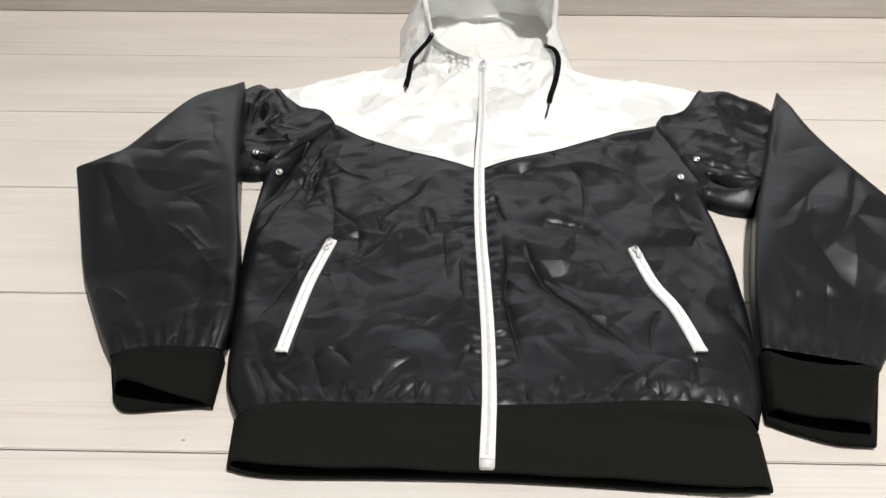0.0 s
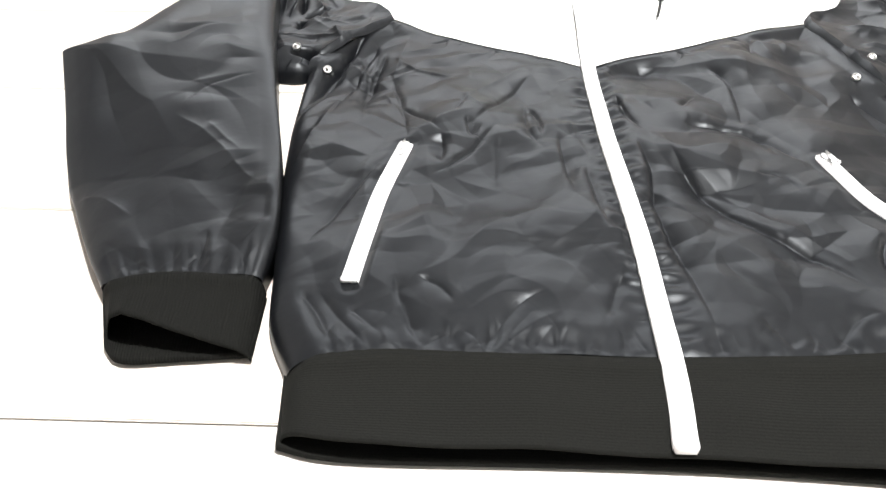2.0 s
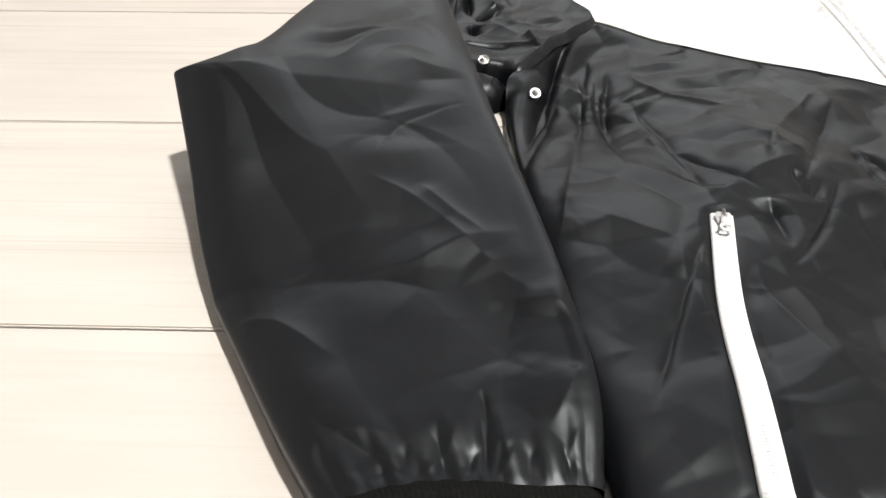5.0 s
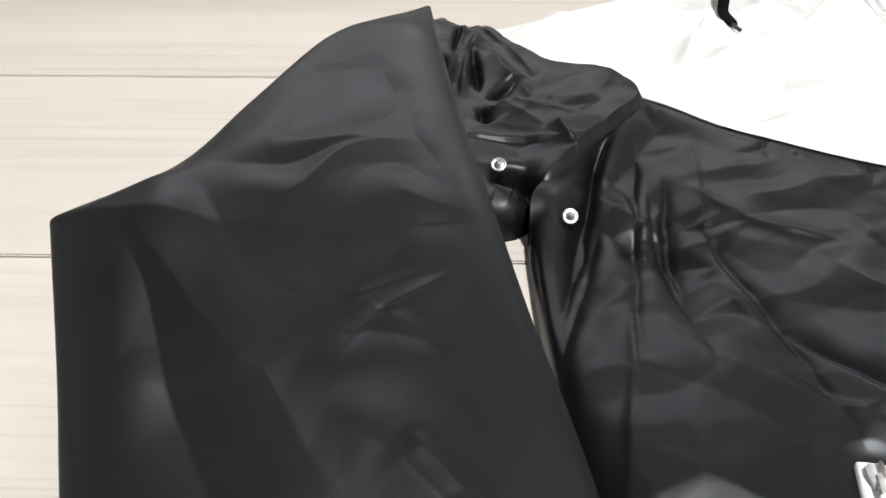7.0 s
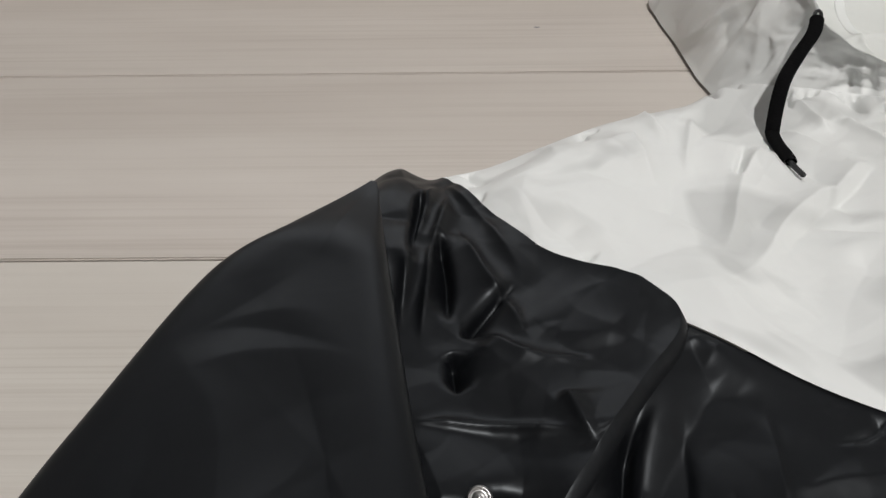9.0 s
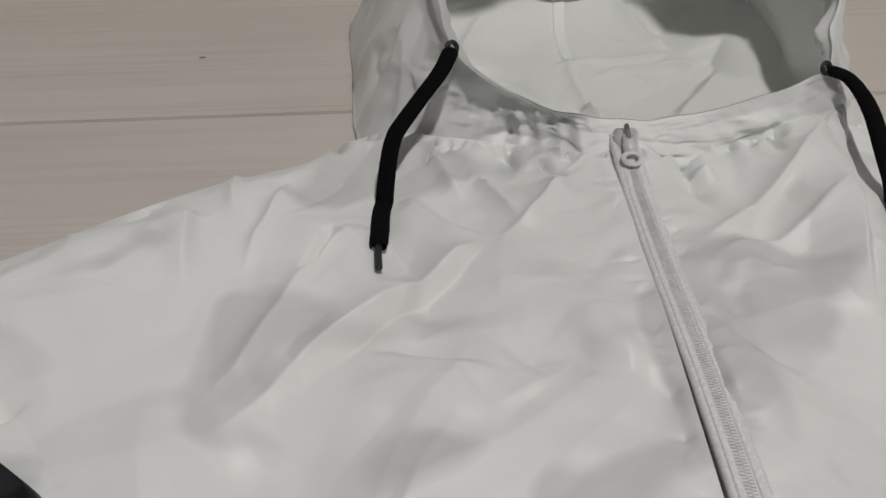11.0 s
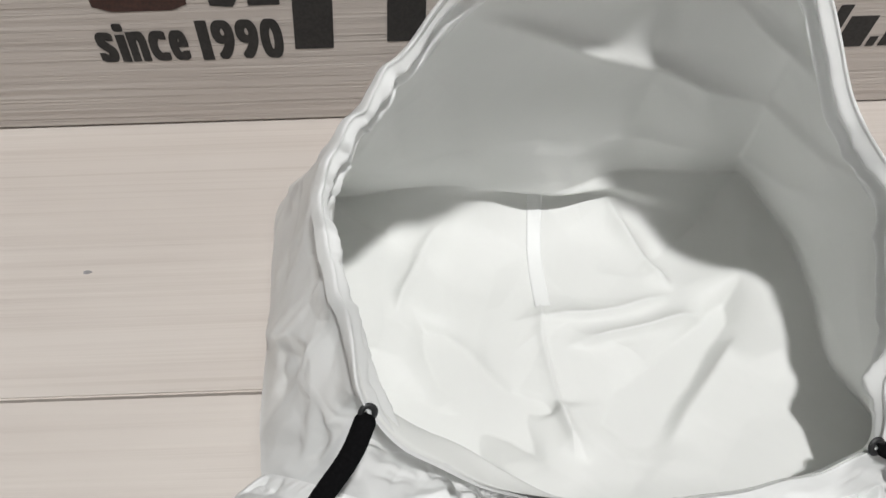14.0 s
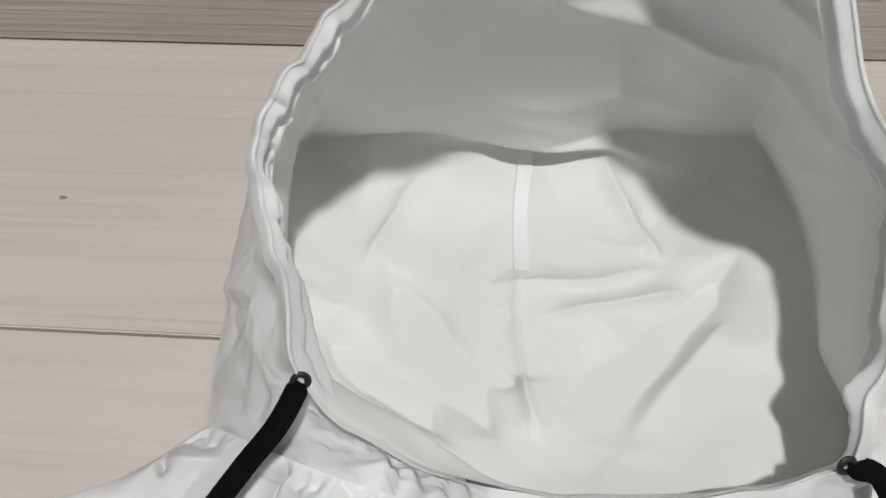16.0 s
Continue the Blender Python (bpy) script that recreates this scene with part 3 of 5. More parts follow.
CREASES_UPPER_1 = [
    (3.5, 5, (-239, 551), (-247, 500), (-250, 463)),
    (3.5, 5, (-233, 544), (-240, 500), (-243, 458)),
    (4, -6, (-237, 515), (-233, 470)),
    (3, -5, (-244, 541), (-248, 491)),
    (5, 4, (-231, 519), (-214, 478), (-206, 458)),
    (6, 3, (-236, 553), (-220, 525), (-204, 488)),
    (4, -5, (-230, 463), (-220, 478), (-210, 491)),
    (4, -5, (-233, 458), (-231, 440)),
    (6, 4, (-225, 466), (-208, 454), (-186, 452)),
    (1.6, 2, (-245, 430), (-223, 429), (-191, 424)),
    (5, -8, (-231, 395), (-224, 403), (-215, 402), (-211, 390), (-217, 376)),
    (3, 4, (-235, 380), (-223, 375)),
]
CREASES_UPPER_2 = [
    (3, 4, (-231, 360), (-224, 365)),
    (4, 4, (-200, 440), (-195, 424), (-191, 418)),
]
CREASES_UPPER = CREASES_UPPER_1 + CREASES_UPPER_2

# creases of the white yoke
CREASES_YOKE_1 = [
    (6, 4, (-42, 585), (-59, 570), (-78, 554), (-96, 538), (-113, 516), (-134, 497)),
    (9, -3, (-44, 577), (-66, 558), (-86, 539), (-105, 516)),
    (5, 3, (-85, 600), (-105, 571), (-121, 532), (-133, 511)),
    (5, 3, (-115, 623), (-125, 589), (-128, 573)),
    (7, 4, (-150, 607), (-144, 564)),
    (4, -3, (-97, 595), (-108, 569)),
    (4, 3, (-62, 637), (-50, 609)),
    (4, 3, (-44, 620), (-31, 590)),
    (4, -3, (-21, 629), (-11, 614)),
    (5, 3, (-12, 614), (-31, 590), (-42, 585)),
    (5, 3, (-74, 614), (-57, 592), (-42, 585)),
]
CREASES_YOKE_2 = [
    (5, 4, (25, 571), (46, 587), (75, 614), (108, 651)),
    (5, 3, (27, 565), (56, 575), (90, 599)),
    (7, 3, (28, 561), (54, 556), (70, 538)),
    (4, 3, (31, 610), (45, 618)),
    (5, -4, (36, 636), (35, 604), (38, 593)),
    (16, -3, (-5, 523), (-15, 506), (-23, 488)),
    (14, 3, (-64, 531), (-69, 517), (-73, 507)),
    (14, 3, (38, 524), (28, 510), (26, 493)),
    (12, -2.5, (-40, 520), (-28, 529), (-14, 535)),
]
CREASES_YOKE = CREASES_YOKE_1 + CREASES_YOKE_2


def torso(x, y):
    """Height of the front of the jacket over the floor."""
    d = np.minimum(outline_distance(x, y, RING), outline_distance(x, y, RING_R))
    e = np.minimum(outline_distance(x, y, EDGE), outline_distance(x, y, EDGE_R))
    mid = np.abs(x - zip_x(y))
    sunk = 0.0032 * smooth(0.26, 0.40, y) * np.exp(-((x - 0.005) / 0.13) ** 2)
    z = 0.003 + (0.0158 - sunk) * ease(d, 0.020) * ease(e + 0.002, 0.05)
    z = z + 0.009 * np.exp(-((x - 0.16) / 0.05) ** 2) * np.exp(-((y - 0.115) / 0.08) ** 2)
    z = z + (0.003 * grain(x * 9, y * 9, 2) + 0.0018 * grain(x * 24 + 0.4 * grain(x * 15, y * 15, 6), y * 17, 3)) * smooth(0, 0.03, e)
    return z - 0.0040 * smooth(0.45, 0.53, y) * (1 - smooth(0.605, 0.65, y)) * smooth(0.015, 0.06, mid) * ease(e, 0.03)


def neck_y(x):
    return np.interp(x, [-0.090, -0.055, -0.025, 0.013, 0.050, 0.090, 0.126], [0.660, 0.645, 0.637, 0.629, 0.632, 0.640, 0.660])


LAID = []
POCKETS = [[(-0.128, 0.256), (-0.1385, 0.200), (-0.143, 0.155), (-0.147, 0.1145)], [(0.137, 0.248), (0.144, 0.200), (0.1555, 0.163), (0.162, 0.112)]]


def over(x, y):
    """Height of the laid cloth at places."""
    pts = np.vstack(LAID)
    return np.array([pts[np.argmin((pts[:, 0] - a) ** 2 + (pts[:, 1] - b) ** 2), 2] for a, b in zip(np.ravel(x), np.ravel(y))])


def patches(x, y, seed, size):
    """Where the cloth is loose and where it lies flat, from 0 to 1."""
    return smooth(-0.25, 0.35, grain(x / size, y / size, seed))


ALONG_ZIP = [tuple(p) for p in ZIPLINE[(ZIPLINE[:, 1] > 0.075) & (ZIPLINE[:, 1] < 0.38)][::20]]


def panel(name, bottom, top, left, right, material, label, nu, nv, tuck):
    P = coons(curve(bottom, nu), curve(top, nu), curve(left, nv), curve(right, nv))
    x, y = P[..., 0], P[..., 1]
    hem, mid = np.clip(y - 0.068, 0, None), np.abs(x - zip_x(y))
    ring = np.vstack([curve(bottom, 40), curve(right, 40), curve(top, 40)[::-1], curve(left, 40)[::-1]])
    z = torso(x, y)
    gu = 0.014 * np.exp(-hem / 0.009)
    gv = 0.05 * np.exp(-((mid - 0.009) / 0.005) ** 2) * patches(x, y, 203, 0.05)
    lean = x + 0.3 * hem * np.sign(x) + 0.004 * grain(x * 30, y * 30, 5)
    gather = (1 - 2.4 * np.abs(grain(lean * 75, hem * 3, 11))) * 0.0008 * np.exp(-hem / 0.012)
    Q = finer(drape(np.dstack([x, y, z]), gu, gv, gather + 0.0008 * grain(x * 60, y * 90, 207) * np.exp(-mid / 0.015)))
    x, y = Q[..., 0], Q[..., 1]
    calm = np.minimum(outline_distance(x, y, curve(POCKETS[0], 30)), outline_distance(x, y, curve(POCKETS[1], 30)))
    calm = smooth(0.003, 0.010, calm) * smooth(0.0, 0.006, outline_distance(x, y, ring)) * smooth(0.004, 0.010, np.abs(x - zip_x(y)))
    rows = (CREASES_LEFT if tuck == "left" else CREASES_RIGHT) + gathers(411 if tuck == "left" else 412, bottom, 44, (12, 50), 25, (1.6, 3.2), (0.6, 1.5))
    rows = rows + gathers(413 if tuck == "left" else 414, ALONG_ZIP, 26, (10, 26), 28, (1.5, 2.6), (0.7, 1.8), up=1 if tuck == "left" else -1)
    rows = rows + gathers(415, top, 14, (12, 40), 30, (1.8, 3.4), (0.8, 2.0), up=-1)
    for pocket in POCKETS:
        rows = rows + gathers(416, pocket, 8, (14, 34), 30, (1.6, 3.0), (0.4, 1.0), 1) + gathers(417, pocket, 8, (14, 34), 30, (1.6, 3.0), (0.4, 1.0), -1)
    flat = soften(facets(x, y, 21 if tuck == "left" else 22, 0.038, 0.0062, 58 if tuck == "left" else 122), 3) * smooth(0.003, 0.020, outline_distance(x, y, ring))
    Q[..., 2] += (0.55 * crisp(x, y, rows) + flat) * calm * (0.42 + 0.58 * smooth(0.085, 0.165, y))
    Q[..., 2] = np.maximum(Q[..., 2], 0.003)
    LAID.append(Q[::4, ::4].reshape(-1, 3))
    low = curve(left if tuck == "left" else right, len(Q))[:, 1] < 0.372
    Q[low, 0 if tuck == "left" else -1, 2] = 0.001
    return piece(name, sheet(Q), material, label)


zip_low = [tuple(p) for p in ZIPLINE[(ZIPLINE[:, 1] > 0.066) & (ZIPLINE[:, 1] < 0.389)][::24]]
panel("front_panel", HEM_L, SEAM_L, SIDE_L, [(0.002, 0.068), *zip_low[1:-1], (-0.001, 0.388)], BLACK, "satin black nylon front panel with loose wrinkles", 189, 301, "left")
panel("front_panel", HEM_R, SEAM_R, [(0.010, 0.068), *zip_low[1:-1], (0.009, 0.388)], SIDE_R, BLACK, "satin black nylon front panel with loose wrinkles", 189, 301, "right")
NECK_L = [(-0.090, 0.660), (-0.055, 0.646), (-0.025, 0.638), (0.009, 0.630)]
NECK_R = [(0.016, 0.630), (0.050, 0.633), (0.090, 0.641), (0.126, 0.660)]


def yoke(name, seam, neck, outer, inner, flip):
    n = 201
    e, i, b, t = curve(outer, n), curve(inner, n), curve(seam, n), curve(neck, n)
    P = coons(b, t, e, i) if not flip else coons(b, t, i, e)
    x, y = P[..., 0], P[..., 1]
    z = torso(x, y) + 0.0008
    flap = 0.007 * (1 - smooth(-0.0015, 0.0025, (x - 0.072) - 0.34 * (y - 0.544))) * smooth(0.05, 0.085, x) * smooth(0.535, 0.56, y)
    mid, neck_d = np.abs(x - zip_x(y)), np.clip(neck_y(x) - y, 0, None)
    ring = np.vstack([curve(seam, 40), curve(inner, 40), curve(neck, 40)[::-1], curve(outer, 40)[::-1]])
    z = z + flap
    gu = 0.045 * np.exp(-neck_d / 0.016)
    gv = 0.010 * np.exp(-((mid - 0.011) / 0.006) ** 2)
    ripple = 0.0004 * grain(x * 60, y * 170, 42) * np.exp(-((mid - 0.012) / 0.008) ** 2)
    gather = 0.003 * (1 - 2.4 * np.abs(grain(x * 40, y * 8, 43))) * np.exp(-neck_d / 0.02)
    Q = finer(drape(np.dstack([x, y, z]), gu, gv, ripple + gather))
    x, y = Q[..., 0], Q[..., 1]
    rows = CREASES_YOKE + gathers(431 + flip, neck, 22, (8, 30), 25, (1.6, 3.2), (1.2, 2.6), -1)
    rows = rows + gathers(433 + flip, inner, 80, (6, 20), 35, (0.9, 1.8), (0.22, 0.55), -1 if flip else 1)
    rows = rows + gathers(435 + flip, outer, 12, (20, 60), 25, (2.5, 5.0), (1.5, 3.0), 1 if flip else -1)
    off = outline_distance(x, y, ring)
    flat = soften(facets(x, y, 23 + flip, 0.040, 0.0062, 48 if not flip else 132), 3) * smooth(0.003, 0.025, off)
    flat = flat + soften(facets(x, y, 71 + flip, 0.017, 0.0017, 56 if not flip else 124, stretch=4.5, share=0.95), 1) * smooth(0.003, 0.015, off)
    Q[..., 2] += 1.35 * crisp(x, y, rows) * smooth(0.0, 0.005, off) + flat
    Q[..., 2] = np.maximum(Q[..., 2], 0.003)
    LAID.append(Q[::4, ::4].reshape(-1, 3))
    rim_of = curve(outer, len(Q))[:, 1] > 0.578
    Q[rim_of, -1 if flip else 0, 2] = 0.001
    return piece(name, sheet(Q), WHITE, "crinkled white nylon yoke")


yoke("yoke", SEAM_L, NECK_L, SHOULDER_L + TOP_L[1:], [(-0.001, 0.388), (0.001, 0.44), (0.004, 0.5), (0.007, 0.56), (0.009, 0.630)], False)
yoke("yoke", SEAM_R, NECK_R, SHOULDER_R + TOP_R[::-1][1:], [(0.009, 0.388), (0.009, 0.44), (0.011, 0.5), (0.0135, 0.56), (0.016, 0.630)], True)

# back of the jacket, lying on the floor
Lb, Rb = curve(SIDE_L, 60), curve(SIDE_R, 60)
u = np.linspace(0, 1, 40)[None, :, None]
P = Lb[:, None] * (1 - u) + Rb[:, None] * u
piece("back_panel", sheet(np.dstack([P, np.full(P.shape[:2], 0.0015)])), BLACK, "black nylon back panel")


# ---- hem band and cuffs: flattened knitted tubes ----
def knit_tube(name, front_top, front_end, back_end, z_front, z_back, thick, label, nu=170, nv=30, material=None, pinch=0.10):
    """A band: an upper layer from front_top to front_end and a lower layer that ends at back_end, joined at both sides."""
    ft, fe, be = curve(front_top, nu), curve(front_end, nu), curve(back_end, nu)
    v = np.linspace(0, 1, nv)[:, None, None]
    up = ft[None] * (1 - v) + fe[None] * v
    low = ft[None] * (1 - v) + be[None] * v
    s = np.linspace(0, 1, nu)[None, :]
    vv = v[..., 0]
    side = ease(np.minimum(s, 1 - s), pinch)
    zu = z_front(s, vv) * side + z_back(s, vv) * (1 - side)
    zl = z_back(s, vv) + 0 * zu
    top = np.dstack([up, zu])
    under = np.dstack([low, zl])
    # outer shell: upper layer, then round the lip into its thickness, then the inside, and the lower layer's inside and outside
    lip = []
    for k in np.linspace(0, np.pi, 7)[1:]:
        e = top[-1].copy()
        step = (fe - ft) / np.linalg.norm(fe - ft, axis=1)[:, None]
        e[:, :2] += step * thick / 2 * math.sin(k)
        e[:, 2] -= thick / 2 * (1 - math.cos(k))
        lip.append(e)
    inside = top[::-1].copy()[2:]
    inside[..., 2] -= thick
    inside[..., 2] = np.maximum(inside[..., 2], under[::-1][2:, :, 2] + 0.0005)
    shell = np.concatenate([top, np.array(lip), inside])
    me1 = shell
    lip2 = []
    step = (be - ft) / np.linalg.norm(be - ft, axis=1)[:, None]
    for k in np.linspace(0, np.pi, 7):
        e = under[-1].copy()
        e[:, :2] += step * thick / 2 * math.sin(k)
        e[:, 2] += 0.0022 * math.cos(k)
        lip2.append(e)
    flat = under[:-1].copy()
    flat[..., 2] += 0.0022
    flat2 = under[::-1][1:].copy()
    flat2[..., 2] = 0.0012
    lower = np.concatenate([flat, np.array(lip2), flat2])
    lower[..., 2] = np.maximum(lower[..., 2], 0.001)
    a = piece(name, sheet(me1), material or RIB, label)
    part("underside", sheet(lower), material or RIB, a)
    return a


def wavy(s, v, seed, amount):
    return amount * grain(s * 7, v * 1.2, seed)


hx = curve([(-0.172, 0.062), (-0.125, 0.069), (-0.082, 0.069), (0.006, 0.068), (0.060, 0.070), (0.110, 0.071), (0.156, 0.067), (0.193, 0.057)], 220)
seam_z = torso(hx[:, 0], hx[:, 1] + 0.0012)[None] - 0.0004
knit_tube(
    "hem_band",
    [(-0.172, 0.062), (-0.125, 0.069), (-0.082, 0.069), (0.006, 0.068), (0.060, 0.070), (0.110, 0.071), (0.156, 0.067), (0.193, 0.057)],
    [(-0.167, 0.0245), (-0.150, 0.0185), (-0.120, 0.0160), (-0.060, 0.0165), (0.004, 0.0165), (0.060, 0.0145), (0.130, 0.0105), (0.168, 0.009), (0.188, 0.013)],
    [(-0.168, 0.0225), (-0.150, 0.0180), (-0.120, 0.0165), (-0.060, 0.0172), (0.004, 0.0172), (0.060, 0.0152), (0.130, 0.0115), (0.189, 0.012)],
    lambda s, v: seam_z * (1 - smooth(0, 0.3, v)) + (0.0190 - 0.0040 * smooth(0.6, 1.0, v) * smooth(0.0, 0.5, s) + wavy(s, v, 51, 0.003)) * smooth(0, 0.3, v) + 0.0025 * np.exp(-((v - 0.14) / 0.1) ** 2),
    lambda s, v: 0.0035 + 0 * s + 0 * v,
    0.0032,
    "wide black rib-knit hem band, slightly open at the bottom", nu=220, material=HEM_RIB, pinch=0.05,
)


# ---- sleeves ----
def joined(n, *lines):
    """Even points along several smooth lines that meet at sharp corners."""
    p = np.vstack([curve(line, 80) for line in lines])
    keep = np.r_[True, np.linalg.norm(np.diff(p, axis=0), axis=1) > 1e-7]
    p = p[keep]
    s = np.r_[0, np.cumsum(np.linalg.norm(np.diff(p, axis=0), axis=1))]
    w = np.linspace(0, s[-1], n)
    return np.stack([np.interp(w, s, p[:, k]) for k in range(p.shape[1])], 1)


def sleeve(name, L, R, belly, rows, gather, label, nu=165):
    """A flattened tube of cloth between two side lines (with heights), from the fold at the top to the cuff."""
    nv = len(L)
    ub = np.linspace(0, 1, nu)
    ub = ub - 0.06 * np.sin(2 * np.pi * ub)
    P = L[:, None] * (1 - ub)[None, :, None] + R[:, None] * ub[None, :, None]
    x, y = P[..., 0], P[..., 1]
    s = np.linspace(0, 1, nv)[:, None] + 0 * x
    prof = np.clip(1 - np.abs(2 * ub - 1)[None] ** 5, 0, 1) ** 0.5
    P[..., 2] += belly * prof * smooth(0, 0.12, s)
    e = (1 - s) * gather
    a = ub[None] * np.linalg.norm(R - L, axis=1).mean() + 0 * x
    edge = smooth(0, 0.012, np.minimum(ub, 1 - ub)[None] * np.linalg.norm(R - L, axis=1)[:, None])
    P[..., 2] += 0.0030 * grain(x * 9, y * 9, 35) * edge
    gu = 0.025 * np.exp(-e / 0.010)
    puck = (1 - 2.4 * np.abs(grain(a * 75, e * 3, 81))) * 0.0015 * np.exp(-e / 0.012)
    Q = finer(drape(P, gu, 0.0 * gu, puck, sink=0.006))
    x, y = Q[..., 0], Q[..., 1]
    rim_d = outline_distance(x, y, np.vstack([L[::6, :2], R[::-6, :2]]))
    flat = soften(facets(x, y, 37, 0.050, 0.0058 if x.mean() < 0 else 0.0036, 62, share=0.9), 2) * smooth(0.004, 0.030, rim_d)
    Q[..., 2] += (0.5 * crisp(x, y, rows) * smooth(0.0, 0.008, rim_d) + flat) * (0.55 + 0.45 * smooth(0.13, 0.22, y))
    Q[..., 2] = np.maximum(Q[..., 2], 0.004)
    LAID.append(Q[::4, ::4].reshape(-1, 3))
    L, R = finer(L[:, None])[:, 0], finer(R[:, None])[:, 0]
    mid = (L + R)[:, None] / 2
    low = Q.copy()
    low[..., 2] = 0.0015
    low[..., :2] += (mid[..., :2] - low[..., :2]) * 0.02
    return piece(name, sheet(np.concatenate([Q, low[:, ::-1]], axis=1), wrap=True), BLACK, label)


SL_L = joined(261, [(-0.261, 0.517, 0.048), (-0.285, 0.487, 0.050), (-0.306, 0.461, 0.051), (-0.326, 0.402, 0.051), (-0.342, 0.353, 0.051), (-0.373, 0.321, 0.051)],
              [(-0.373, 0.321, 0.051), (-0.355, 0.271, 0.034), (-0.343, 0.234, 0.020), (-0.331, 0.204, 0.011)],
              [(-0.331, 0.204, 0.011), (-0.316, 0.178, 0.012), (-0.294, 0.140, 0.013), (-0.277, 0.114, 0.012)])
SL_R = joined(261, [(-0.259, 0.516, 0.048), (-0.250, 0.456, 0.045), (-0.243, 0.412, 0.044), (-0.237, 0.381, 0.043), (-0.230, 0.346, 0.041), (-0.220, 0.300, 0.035), (-0.205, 0.236, 0.029), (-0.193, 0.160, 0.024), (-0.194, 0.121, 0.014)])
sleeve("sleeve", SL_L, SL_R, 0.006, CREASES_SLEEVE + gathers(421, [(-0.277, 0.114), (-0.250, 0.123), (-0.222, 0.124), (-0.194, 0.121)], 22, (8, 34), 25.0, (1.6, 3.2), (0.8, 2.0)), 0.42, "satin black nylon sleeve folded down beside the body")
SR_L = joined(261, [(0.333, 0.502, 0.048), (0.281, 0.363, 0.041), (0.251, 0.283, 0.035), (0.226, 0.195, 0.027), (0.214, 0.130, 0.015)])
SR_R = joined(261, [(0.335, 0.503, 0.048), (0.339, 0.403, 0.050), (0.363, 0.291, 0.051), (0.378, 0.250, 0.050)], [(0.378, 0.250, 0.050), (0.360, 0.205, 0.030), (0.340, 0.170, 0.014), (0.318, 0.140, 0.012), (0.297, 0.112, 0.012)])
CREASES_OTHER = [
    (7, -4, (322, 470), (300, 400), (285, 350)), (9, -4, (350, 330), (330, 280), (300, 230)), (8, 3, (300, 300), (280, 240), (262, 190)),
    (5, -4, (283, 195), (275, 165), (263, 138)), (4, 3, (312, 188), (298, 160), (285, 138)), (5, -4, (257, 188), (248, 165), (240, 140)),
]
sleeve("sleeve", SR_L, SR_R, 0.006, CREASES_OTHER + gathers(422, [(0.214, 0.130), (0.232, 0.119), (0.262, 0.113), (0.297, 0.112)], 20, (8, 34), 25.0, (1.6, 3.2), (0.8, 2.0)), 0.42, "satin black nylon sleeve folded down beside the body")


# upper sleeves, running outwards from the shoulder beneath the folded part
def upper(name, outer, lower, end, inner, rows, label):
    n = 137
    P = coons(curve(lower, n), curve(outer, n), curve(inner, n), curve(end, n))
    x, y = P[..., 0], P[..., 1]
    ring = np.vstack([curve(lower, 40), curve(end, 20), curve(outer, 40)[::-1]])
    d = outline_distance(x, y, ring)
    far = outline_distance(x, y, curve(outer, 40))
    near = outline_distance(x, y, curve(inner, 40))
    z = 0.003 + 0.0190 * ease(d, 0.030) + 0.010 * np.exp(-((far - 0.026) / 0.02) ** 2) * smooth(0.0, 0.03, near) + 0.002 * np.exp(-near / 0.008) * ease(d, 0.02)
    g = 0.0 * x
    Q = finer(drape(np.dstack([x, y, z]), g, g, g, sink=0.008, rounds=(4, 4, 4)))
    x, y = Q[..., 0], Q[..., 1]
    off = outline_distance(x, y, ring)
    Q[..., 2] += crisp(x, y, rows) * smooth(0, 0.008, off) + soften(facets(x, y, 41, 0.026, 0.0036, 85), 1) * smooth(0.003, 0.02, off)
    LAID.append(Q[::4, ::4].reshape(-1, 3))
    Q[..., 2] = np.maximum(Q[..., 2], 0.002)
    for edge in (Q[0], Q[-1], Q[:, -1]):
        edge[:, 2] = 0.001
    # seam allowance tucked under the body
    tuck = Q[:, :1] + np.array([0.0035 if x.mean() < 0 else -0.0035, -0.001, -0.006])
    tuck[..., 2] = np.maximum(tuck[..., 2], 0.002)
    return piece(name, sheet(np.concatenate([tuck, Q], axis=1)), BLACK, label)


